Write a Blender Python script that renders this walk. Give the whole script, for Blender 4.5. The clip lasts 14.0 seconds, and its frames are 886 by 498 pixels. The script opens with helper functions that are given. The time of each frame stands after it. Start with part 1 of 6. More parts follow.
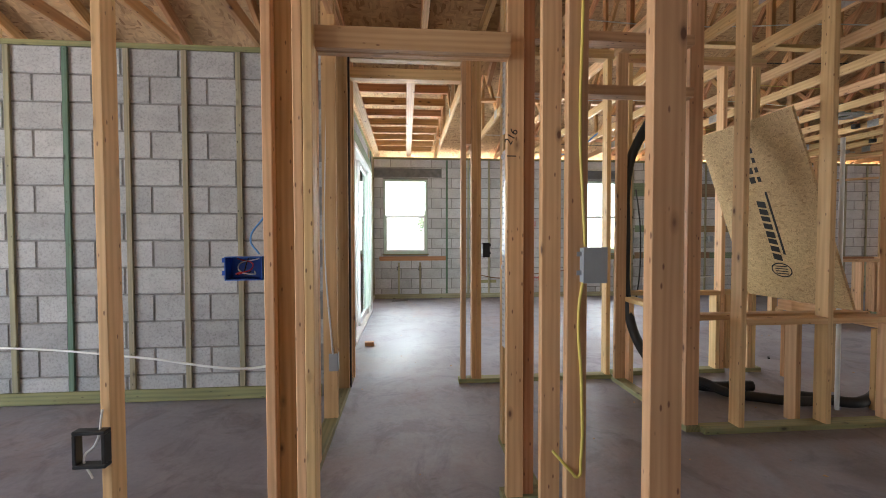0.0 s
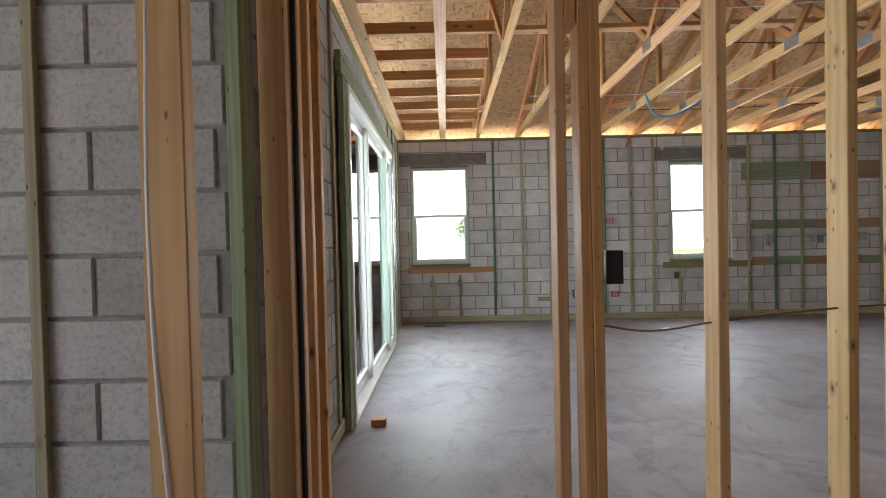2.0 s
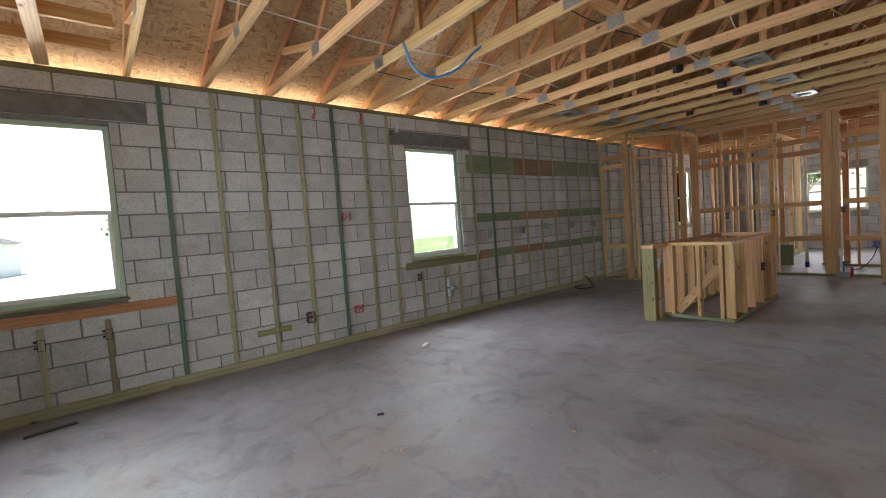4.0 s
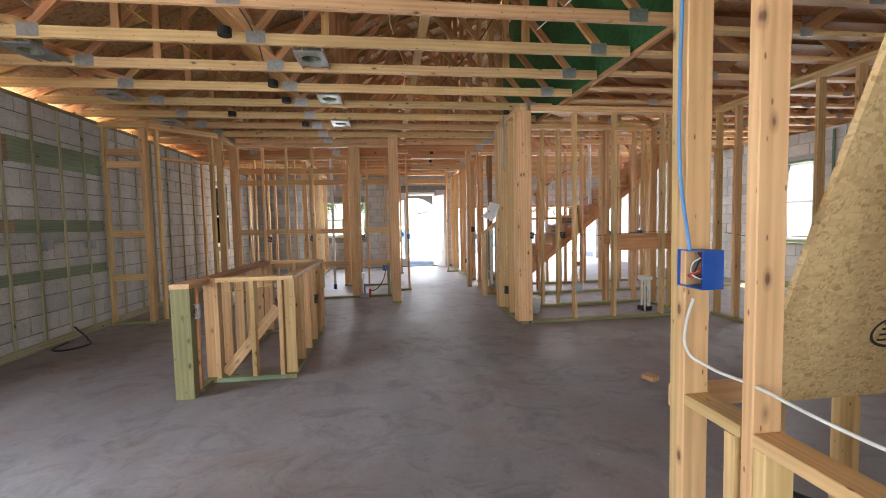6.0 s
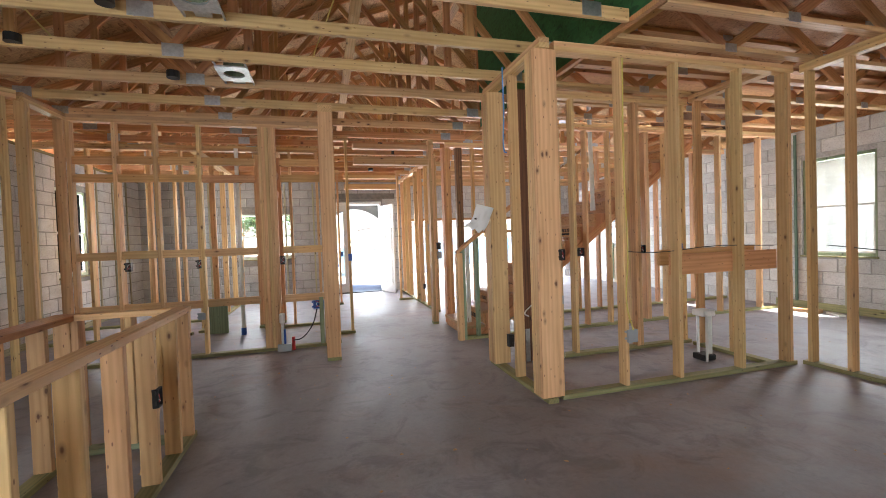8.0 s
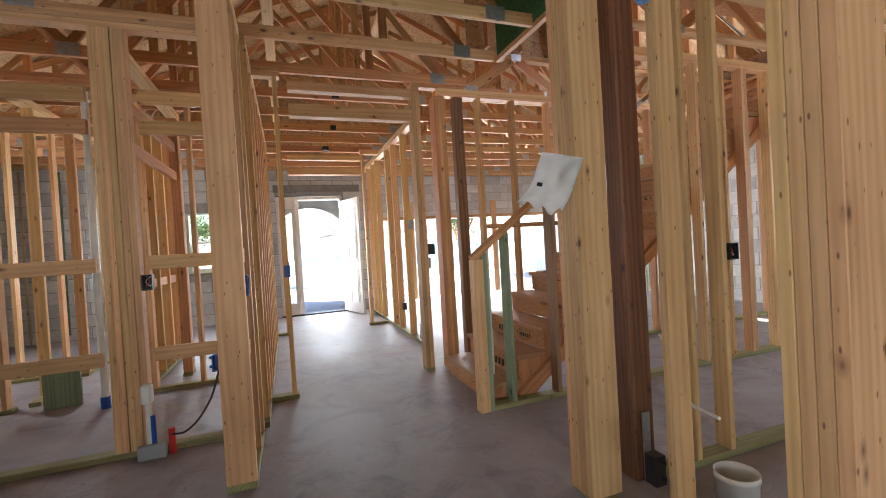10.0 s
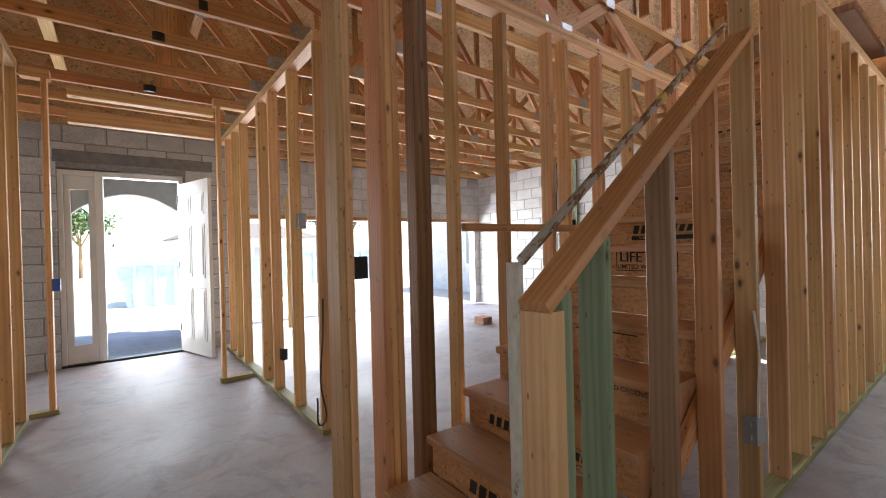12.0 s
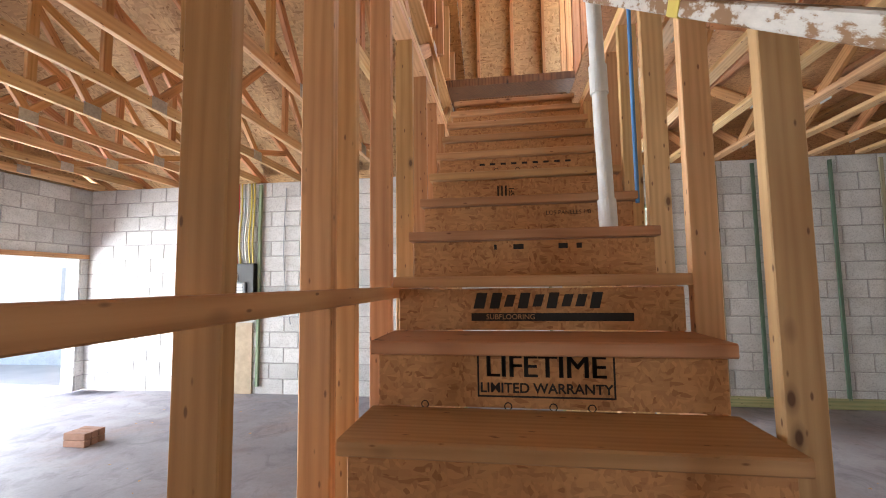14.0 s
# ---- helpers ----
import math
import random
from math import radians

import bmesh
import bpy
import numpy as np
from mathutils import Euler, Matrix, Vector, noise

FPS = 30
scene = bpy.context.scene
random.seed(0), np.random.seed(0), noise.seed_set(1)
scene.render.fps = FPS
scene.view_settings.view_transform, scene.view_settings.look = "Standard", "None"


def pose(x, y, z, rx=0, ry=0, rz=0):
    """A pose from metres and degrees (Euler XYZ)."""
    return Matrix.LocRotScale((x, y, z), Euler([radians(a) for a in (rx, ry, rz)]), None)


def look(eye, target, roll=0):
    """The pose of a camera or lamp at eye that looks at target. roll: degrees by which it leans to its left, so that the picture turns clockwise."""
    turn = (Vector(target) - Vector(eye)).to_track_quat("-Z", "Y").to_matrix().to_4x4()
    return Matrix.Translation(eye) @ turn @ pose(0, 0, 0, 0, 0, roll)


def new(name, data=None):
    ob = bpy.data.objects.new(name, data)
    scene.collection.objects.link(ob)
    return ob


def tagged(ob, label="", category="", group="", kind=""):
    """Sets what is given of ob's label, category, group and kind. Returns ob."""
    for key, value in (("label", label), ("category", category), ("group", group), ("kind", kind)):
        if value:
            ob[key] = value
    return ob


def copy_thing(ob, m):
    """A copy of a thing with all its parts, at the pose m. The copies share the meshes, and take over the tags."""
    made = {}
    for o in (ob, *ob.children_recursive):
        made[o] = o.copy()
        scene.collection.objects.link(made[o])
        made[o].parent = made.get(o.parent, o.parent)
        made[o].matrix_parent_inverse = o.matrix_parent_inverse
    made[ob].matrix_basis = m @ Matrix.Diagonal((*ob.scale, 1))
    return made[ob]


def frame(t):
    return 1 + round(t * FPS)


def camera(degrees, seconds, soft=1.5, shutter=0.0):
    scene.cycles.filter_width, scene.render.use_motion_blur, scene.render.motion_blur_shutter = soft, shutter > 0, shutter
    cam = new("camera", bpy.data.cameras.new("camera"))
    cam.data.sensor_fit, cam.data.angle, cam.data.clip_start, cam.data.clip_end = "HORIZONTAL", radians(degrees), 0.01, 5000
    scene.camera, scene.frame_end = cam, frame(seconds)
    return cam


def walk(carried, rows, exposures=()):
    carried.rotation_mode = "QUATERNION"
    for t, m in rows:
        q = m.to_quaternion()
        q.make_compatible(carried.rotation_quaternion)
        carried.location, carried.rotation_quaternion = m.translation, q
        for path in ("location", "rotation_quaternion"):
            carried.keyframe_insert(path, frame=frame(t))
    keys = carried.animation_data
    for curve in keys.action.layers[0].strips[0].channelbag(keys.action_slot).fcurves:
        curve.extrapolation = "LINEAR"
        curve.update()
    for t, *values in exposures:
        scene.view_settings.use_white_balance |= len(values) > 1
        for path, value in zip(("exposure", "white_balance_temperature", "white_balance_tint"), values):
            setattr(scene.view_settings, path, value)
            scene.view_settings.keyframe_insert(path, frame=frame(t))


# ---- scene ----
cam = camera(92.4, 14.0, soft=0.95)
ROWS = [  # seconds, eye, target, roll
    (0, (0.148, 0.412, 1.216), (0.32, 2.404, 1.161), -0.1),
    (0.5, (0.172, 0.922, 1.223), (0.255, 2.92, 1.171), 0.5),
    (1, (0.163, 1.428, 1.224), (0.202, 3.427, 1.187), 0.4),
    (1.5, (0.2, 1.903, 1.23), (0.212, 3.903, 1.204), -1.0),
    (2, (0.203, 2.374, 1.21), (0.192, 4.374, 1.183), -1.3),
    (4.5, (0.516, 4.573, 1.306), (2.181, 5.672, 1.165), -3.8),
    (5, (0.892, 4.77, 1.316), (2.804, 5.336, 1.16), -2.5),
    (5.5, (1.419, 4.901, 1.327), (3.41, 5.023, 1.185), -1.4),
    (6, (1.936, 5.0, 1.32), (3.915, 4.74, 1.2), -1.2),
    (6.5, (2.505, 5.02, 1.317), (4.464, 4.628, 1.223), -2.0),
    (7, (3.077, 5.05, 1.32), (5.02, 4.581, 1.24), -1.7),
    (9.5, (6.03, 4.603, 1.251), (7.932, 3.984, 1.221), -3.3),
    (10, (6.578, 4.565, 1.245), (8.456, 3.877, 1.214), -3.4),
    (10.5, (7.102, 4.49, 1.256), (8.952, 3.732, 1.231), -3.6),
    (11, (7.651, 4.391, 1.268), (9.451, 3.52, 1.238), -3.5),
    (11.5, (8.138, 4.265, 1.28), (9.861, 3.251, 1.247), -3.2),
    (12, (8.672, 4.144, 1.274), (10.268, 2.939, 1.265), -1.5),
    (12.5, (9.134, 3.954, 1.23), (10.496, 2.489, 1.233), -1.7),
    (13, (9.6, 3.684, 1.266), (10.62, 1.964, 1.212), -1.1),
    (13.5, (9.936, 3.319, 1.303), (10.511, 1.404, 1.348), -1.7),
    (14, (10.036, 2.917, 1.416), (10.321, 0.943, 1.574), -0.7),
]
walk(cam, [(t, look(eye, target, roll)) for t, eye, target, roll in ROWS],
     [(0.0, 2.38), (1.5, 2.12), (2.0, 2.02), (4.5, 1.8), (5.0, 1.92), (5.5, 1.96), (6.0, 2.38), (6.5, 2.42), (7.0, 2.56), (9.5, 2.5), (10.0, 2.33), (11.0, 2.25), (11.5, 2.2), (12.0, 1.93), (12.5, 1.95), (13.0, 2.3), (13.5, 2.55), (14.0, 2.4)])

# ---------------------------------------------------------------- light
CZ = 2.79            # underside of the trusses
SUN_EL, SUN_AZ = 67.0, 205.0
world = bpy.data.worlds.new("sky")
scene.world = world
world.use_nodes = True
wn = world.node_tree.nodes
sky = wn.new("ShaderNodeTexSky")
sky.sky_type = "NISHITA"
sky.sun_disc = False
sky.sun_elevation = radians(SUN_EL)
sky.sun_rotation = radians(SUN_AZ)
wn["Background"].inputs["Strength"].default_value = 0.15
world.node_tree.links.new(sky.outputs[0], wn["Background"].inputs[0])
sun = new("sun", bpy.data.lights.new("sun", "SUN"))
sun.data.energy = 5.0
sun.data.angle = radians(0.5)
sun.data.color = (1.0, 0.95, 0.87)
_az, _el = radians(SUN_AZ), radians(SUN_EL)
sun.matrix_world = look((0, 0, 30), (-math.sin(_az) * math.cos(_el) * 30, -math.cos(_az) * math.cos(_el) * 30, 30 - math.sin(_el) * 30))


def sky_lamp(name, at, target, w, h, watts, color=(0.91, 0.955, 1.0)):
    """An area lamp for light that comes in through an opening."""
    d = bpy.data.lights.new(name, "AREA")
    d.shape, d.size, d.size_y, d.energy, d.color = "RECTANGLE", w, h, watts, color
    ob = new(name, d)
    ob.matrix_world = look(at, target)
    return ob


LAMP = 0.46
sky_lamp("slider_skylight", (-1.5, 6.35, 1.2), (5, 6.6, 1.3), 2.2, 2.1, 72 * LAMP)
sky_lamp("door_skylight", (15.4, 3.8, 1.2), (5, 3.8, 1.0), 0.85, 2.1, 36 * LAMP)
# Warm lamp added under the eaves, standing in for bounce off sunlit ground.
sky_lamp("eave_bounce_lamp", (6.8, 9.3, 2.66), (6.8, 8.2, 3.6), 14.0, 0.35, 110 * LAMP, (1.0, 0.84, 0.64))
sky_lamp("garage_skylight", (17.2, 0.4, 1.0), (5, 0.4, 2.2), 4.8, 1.8, 340 * LAMP)
# Fill lamp added to brighten the bedroom; no window is known there.
sky_lamp("bedroom_fill_lamp", (-5.4, 0.55, 1.35), (3, 0.55, 2.4), 3.2, 1.9, 88 * LAMP)
# Fill lamp added upstairs to brighten the head of the stairs.
sky_lamp("upper_fill_lamp", (8.5, -0.5, 4.55), (10.2, -1.2, 3.6), 2.6, 1.2, 30 * LAMP)
for wx in (0.12, 4.08, 12.5):
    sky_lamp("window_skylight", (wx, 9.1, 1.63), (wx, 2, 1.2), 0.85, 1.4, 55 * LAMP)
sky_lamp("window_skylight", (8.75, -2.62, 1.55), (8.75, 4, 1.0), 0.9, 1.4, 36 * LAMP)
sky_lamp("window_skylight", (15.4, 6.25, 1.48), (9, 6.25, 1.0), 1.2, 1.0, 50 * LAMP)

# ---------------------------------------------------------------- materials


def mat(name, rough=0.7, metal=0.0):
    m = bpy.data.materials.new(name)
    m.use_nodes = True
    b = m.node_tree.nodes["Principled BSDF"]
    b.inputs["Roughness"].default_value = rough
    b.inputs["Metallic"].default_value = metal
    return m, m.node_tree.nodes, m.node_tree.links, b


def ramp(n, stops):
    r = n.new("ShaderNodeValToRGB")
    e = r.color_ramp.elements
    while len(e) < len(stops):
        e.new(0.5)
    for k, (p, c) in enumerate(stops):
        e[k].position, e[k].color = p, (*c, 1)
    return r


def mapped(n, l, scale, spread=0.0, obj=True):
    """Texture coordinates with a scale, shifted for each object by its random number."""
    tc = n.new("ShaderNodeTexCoord")
    mp = n.new("ShaderNodeMapping")
    mp.inputs["Scale"].default_value = scale
    l.new(tc.outputs["Object"], mp.inputs[0])
    if spread:
        oi = n.new("ShaderNodeObjectInfo")
        mul = n.new("ShaderNodeMath")
        mul.operation = "MULTIPLY"
        mul.inputs[1].default_value = spread
        l.new(oi.outputs["Random"], mul.inputs[0])
        cmb = n.new("ShaderNodeCombineXYZ")
        for k in range(3):
            l.new(mul.outputs[0], cmb.inputs[k])
        l.new(cmb.outputs[0], mp.inputs["Location"])
    return mp


def tex_noise(n, l, src, scale, detail=4, rough=0.55, dist=0.0):
    t = n.new("ShaderNodeTexNoise")
    t.inputs["Scale"].default_value, t.inputs["Detail"].default_value = scale, detail
    t.inputs["Roughness"].default_value, t.inputs["Distortion"].default_value = rough, dist
    if src:
        l.new(src.outputs[0], t.inputs["Vector"])
    return t


def mix(n, l, a, b, fac, mode="MIX"):
    m = n.new("ShaderNodeMix")
    m.data_type, m.blend_type = "RGBA", mode
    for k, v in ((0, fac), (6, a), (7, b)):
        if isinstance(v, (int, float)):
            m.inputs[k].default_value = v
        elif isinstance(v, tuple):
            m.inputs[k].default_value = (*v, 1)
        else:
            l.new(v, m.inputs[k])
    return m.outputs[2]


def bump(n, l, b, height, strength, dist=0.01):
    bp = n.new("ShaderNodeBump")
    bp.inputs["Strength"].default_value, bp.inputs["Distance"].default_value = strength, dist
    l.new(height, bp.inputs["Height"])
    l.new(bp.outputs[0], b.inputs["Normal"])


def hsv_by_object(n, l, col, lo=0.8, hi=1.12, hue=0.012):
    """A little lighter or darker, redder or yellower, from piece to piece."""
    oi = n.new("ShaderNodeObjectInfo")
    mr = n.new("ShaderNodeMapRange")
    mr.inputs["To Min"].default_value, mr.inputs["To Max"].default_value = lo, hi
    l.new(oi.outputs["Random"], mr.inputs[0])
    m2 = n.new("ShaderNodeMath")
    m2.operation = "MULTIPLY"
    m2.inputs[1].default_value = 7.31
    l.new(oi.outputs["Random"], m2.inputs[0])
    m3 = n.new("ShaderNodeMath")
    m3.operation = "FRACT"
    l.new(m2.outputs[0], m3.inputs[0])
    m4 = n.new("ShaderNodeMapRange")
    m4.inputs["To Min"].default_value, m4.inputs["To Max"].default_value = 0.5 - hue, 0.5 + hue
    l.new(m3.outputs[0], m4.inputs[0])
    h = n.new("ShaderNodeHueSaturation")
    l.new(mr.outputs[0], h.inputs["Value"])
    l.new(m4.outputs[0], h.inputs["Hue"])
    l.new(col, h.inputs["Color"])
    return h.outputs[0]


def lumber(name, light, dark, knot=(0.13, 0.055, 0.025), rough=0.62, lo=0.8, hi=1.12, knots=True):
    """Sawn softwood: grain along local z, rings, scattered knots, dull stains."""
    m, n, l, b = mat(name, rough)
    grain = tex_noise(n, l, mapped(n, l, (55, 55, 2.2), 37.0), 1.0, 5, 0.6)
    rings = n.new("ShaderNodeTexWave")
    rings.wave_type, rings.rings_direction = "RINGS", "Z"
    rings.inputs["Scale"].default_value = 2.0
    rings.inputs["Distortion"].default_value = 5.0
    rings.inputs["Detail"].default_value = 2.0
    l.new(mapped(n, l, (9, 6, 0.55), 11.0).outputs[0], rings.inputs["Vector"])
    g = n.new("ShaderNodeMath")
    g.operation = "MULTIPLY_ADD"
    g.inputs[1].default_value = 0.70
    l.new(grain.outputs[0], g.inputs[0])
    r2 = n.new("ShaderNodeMath")
    r2.operation = "MULTIPLY"
    r2.inputs[1].default_value = 0.26
    l.new(rings.outputs[0], r2.inputs[0])
    l.new(r2.outputs[0], g.inputs[2])
    cr = ramp(n, [(0.16, dark), (0.42, tuple(0.55 * a + 0.45 * c for a, c in zip(light, dark))), (0.72, light)])
    l.new(g.outputs[0], cr.inputs[0])
    col = cr.outputs[0]
    stain = tex_noise(n, l, mapped(n, l, (5, 5, 1.1), 19.0), 1.0, 3, 0.6)
    sr = ramp(n, [(0.38, (0.72, 0.66, 0.6)), (0.62, (1, 1, 1))])
    l.new(stain.outputs[0], sr.inputs[0])
    col = mix(n, l, col, sr.outputs[0], 0.55, "MULTIPLY")
    if knots:
        vo = n.new("ShaderNodeTexVoronoi")
        vo.inputs["Scale"].default_value = 1.0
        l.new(mapped(n, l, (11, 11, 5.2), 53.0).outputs[0], vo.inputs["Vector"])
        sepk = n.new("ShaderNodeSeparateColor")
        l.new(vo.outputs["Color"], sepk.inputs[0])
        few = n.new("ShaderNodeMath")
        few.operation = "GREATER_THAN"
        few.inputs[1].default_value = 0.55
        l.new(sepk.outputs[0], few.inputs[0])
        kr = ramp(n, [(0.07, (0.95, 0.95, 0.95)), (0.11, (0.4, 0.4, 0.4)), (0.21, (0, 0, 0))])
        l.new(vo.outputs["Distance"], kr.inputs[0])
        gate = n.new("ShaderNodeMath")
        gate.operation = "MULTIPLY"
        l.new(kr.outputs[0], gate.inputs[0])
        l.new(few.outputs[0], gate.inputs[1])
        col = mix(n, l, col, knot, gate.outputs[0])
        vs = n.new("ShaderNodeTexVoronoi")
        vs.inputs["Scale"].default_value = 1.0
        l.new(mapped(n, l, (30, 30, 11), 71.0).outputs[0], vs.inputs["Vector"])
        vr = ramp(n, [(0.07, (0.85, 0.85, 0.85)), (0.13, (0, 0, 0))])
        l.new(vs.outputs["Distance"], vr.inputs[0])
        col = mix(n, l, col, tuple(k * 1.3 for k in knot), vr.outputs[0])
    col = hsv_by_object(n, l, col, lo, hi)
    l.new(col, b.inputs["Base Color"])
    bump(n, l, b, grain.outputs[0], 0.25, 0.003)
    return m


PINE = lumber("sawn_pine", (0.75, 0.49, 0.25), (0.55, 0.325, 0.142))
PINE_W = lumber("warm_pine", (0.64, 0.348, 0.155), (0.44, 0.208, 0.078))
PT = lumber("treated_lumber", (0.33, 0.30, 0.14), (0.17, 0.19, 0.09), (0.06, 0.05, 0.03), 0.75)
PT_G = lumber("green_treated_lumber", (0.28, 0.34, 0.22), (0.15, 0.21, 0.13), (0.05, 0.06, 0.04), 0.75)
FUR = lumber("weathered_furring", (0.44, 0.40, 0.27), (0.27, 0.25, 0.16), (0.05, 0.04, 0.03), 0.8)
FUR_G = lumber("green_furring", (0.13, 0.21, 0.15), (0.08, 0.13, 0.09), (0.04, 0.05, 0.04), 0.8)
TREAD = lumber("dusty_tread_lumber", (0.56, 0.32, 0.165), (0.42, 0.22, 0.10))
OLDW2 = lumber("brown_stained_stud", (0.34, 0.22, 0.12), (0.2, 0.12, 0.06))
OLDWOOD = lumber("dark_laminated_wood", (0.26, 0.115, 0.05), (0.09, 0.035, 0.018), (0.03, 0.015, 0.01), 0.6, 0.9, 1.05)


def osb_material(name, base, dark, scale=1.0, rough=0.75):
    """Pressed wood flakes lying at all angles."""
    m, n, l, b = mat(name, rough)
    wob = tex_noise(n, l, mapped(n, l, (7 * scale,) * 3, 9.0), 1.0, 2)
    sc = n.new("ShaderNodeVectorMath")
    sc.operation = "SCALE"
    sc.inputs["Scale"].default_value = 2.0
    l.new(wob.outputs["Color"], sc.inputs[0])
    tones = []
    for stretch in ((14, 52, 52), (52, 15, 30)):
        ad = n.new("ShaderNodeVectorMath")
        ad.operation = "ADD"
        l.new(mapped(n, l, tuple(k * scale for k in stretch), 9.0).outputs[0], ad.inputs[0])
        l.new(sc.outputs[0], ad.inputs[1])
        vo = n.new("ShaderNodeTexVoronoi")
        vo.inputs["Scale"].default_value = 1.0
        l.new(ad.outputs[0], vo.inputs["Vector"])
        sep = n.new("ShaderNodeSeparateColor")
        l.new(vo.outputs["Color"], sep.inputs[0])
        tones.append(sep)
    pick = tex_noise(n, l, mapped(n, l, (13 * scale,) * 3, 4.0), 1.0, 1)
    pk = ramp(n, [(0.47, (0, 0, 0)), (0.53, (1, 1, 1))])
    l.new(pick.outputs[0], pk.inputs[0])
    tone = mix(n, l, tones[0].outputs[0], tones[1].outputs[0], pk.outputs[0])
    cr = ramp(n, [(0.0, dark), (0.16, tuple(0.6 * a + 0.4 * c for a, c in zip(base, dark))), (0.6, base), (1.0, tuple(min(1, a * 1.14) for a in base))])
    l.new(tone, cr.inputs[0])
    big = tex_noise(n, l, mapped(n, l, (1.3, 1.3, 1.3)), 1.0, 4)
    br = ramp(n, [(0.3, (0.66, 0.6, 0.55)), (0.65, (1, 1, 1))])
    l.new(big.outputs[0], br.inputs[0])
    col = mix(n, l, cr.outputs[0], br.outputs[0], 0.6, "MULTIPLY")
    l.new(col, b.inputs["Base Color"])
    bump(n, l, b, tone, 0.25, 0.002)
    return m


OSB = osb_material("roof_osb", (0.56, 0.37, 0.19), (0.30, 0.165, 0.07))
OSB_T = osb_material("subfloor_osb", (0.56, 0.30, 0.13), (0.34, 0.15, 0.058), 2.0)
OSB_B = osb_material("loose_osb", (0.62, 0.45, 0.23), (0.40, 0.26, 0.115), 2.4)
OSB_G = osb_material("green_sheathing", (0.035, 0.16, 0.05), (0.02, 0.09, 0.03), 1.0)


def plain(name, color, rough=0.5, metal=0.0, spots=0.25, scale=14.0, trans=0.0):
    m, n, l, b = mat(name, rough, metal)
    t = tex_noise(n, l, mapped(n, l, (scale,) * 3, 5.0), 1.0, 4)
    cr = ramp(n, [(0.3, tuple(c * (1 - spots) for c in color)), (0.7, color)])
    l.new(t.outputs[0], cr.inputs[0])
    l.new(cr.outputs[0], b.inputs["Base Color"])
    if trans:
        b.inputs["Transmission Weight"].default_value = trans
    return m


def worn_paint(name, color, under, edge=0.4):
    """Old paint, flaked through to what lies under it."""
    m, n, l, b = mat(name, 0.75)
    t = tex_noise(n, l, mapped(n, l, (22, 22, 9), 5.0), 1.0, 6, 0.7)
    cr = ramp(n, [(edge, under), (edge + 0.05, tuple(c * 0.8 for c in color)), (edge + 0.25, color)])
    l.new(t.outputs[0], cr.inputs[0])
    l.new(cr.outputs[0], b.inputs["Base Color"])
    bump(n, l, b, t.outputs[0], 0.3, 0.002)
    return m


def slab_material():
    m, n, l, b = mat("concrete_slab", 0.55)
    big = tex_noise(n, l, mapped(n, l, (0.55, 0.55, 1)), 1.0, 6, 0.6, 0.6)
    cr = ramp(n, [(0.3, (0.205, 0.188, 0.214)), (0.5, (0.298, 0.283, 0.315)), (0.72, (0.42, 0.405, 0.446))])
    l.new(big.outputs[0], cr.inputs[0])
    red = tex_noise(n, l, mapped(n, l, (1.3, 1.1, 1), 0), 1.0, 5, 0.7, 0.3)
    rr = ramp(n, [(0.5, (0, 0, 0)), (0.72, (0.55, 0.55, 0.55))])
    l.new(red.outputs[0], rr.inputs[0])
    col = mix(n, l, cr.outputs[0], (0.30, 0.20, 0.165), rr.outputs[0])
    fine = tex_noise(n, l, mapped(n, l, (38, 38, 38)), 1.0, 4, 0.7)
    fr = ramp(n, [(0.3, (0.8, 0.8, 0.8)), (0.6, (1, 1, 1))])
    l.new(fine.outputs[0], fr.inputs[0])
    col = mix(n, l, col, fr.outputs[0], 0.6, "MULTIPLY")
    tro = n.new("ShaderNodeTexWave")
    tro.wave_type = "RINGS"
    tro.inputs["Scale"].default_value, tro.inputs["Distortion"].default_value, tro.inputs["Detail"].default_value = 0.8, 9.0, 3.0
    l.new(mapped(n, l, (0.9, 0.9, 1)).outputs[0], tro.inputs["Vector"])
    tr = ramp(n, [(0.2, (0.88, 0.88, 0.88)), (0.6, (1, 1, 1))])
    l.new(tro.outputs[0], tr.inputs[0])
    col = mix(n, l, col, tr.outputs[0], 0.5, "MULTIPLY")
    pat = tex_noise(n, l, mapped(n, l, (3.2, 2.6, 1)), 1.0, 6, 0.68, 1.2)
    pr = ramp(n, [(0.36, (0.66, 0.65, 0.66)), (0.5, (1, 1, 1)), (0.66, (1, 1, 1))])
    l.new(pat.outputs[0], pr.inputs[0])
    col = mix(n, l, col, pr.outputs[0], 0.75, "MULTIPLY")
    sp = tex_noise(n, l, mapped(n, l, (9, 9, 1)), 1.0, 3, 0.5)
    sr = ramp(n, [(0.70, (0, 0, 0)), (0.76, (0.5, 0.5, 0.5))])
    l.new(sp.outputs[0], sr.inputs[0])
    col = mix(n, l, col, (0.15, 0.13, 0.125), sr.outputs[0])
    l.new(col, b.inputs["Base Color"])
    ro = ramp(n, [(0.35, (0.50, 0.50, 0.50)), (0.7, (0.76, 0.76, 0.76))])
    l.new(big.outputs[0], ro.inputs[0])
    l.new(ro.outputs[0], b.inputs["Roughness"])
    bump(n, l, b, fine.outputs[0], 0.12, 0.003)
    return m


SLAB = slab_material()


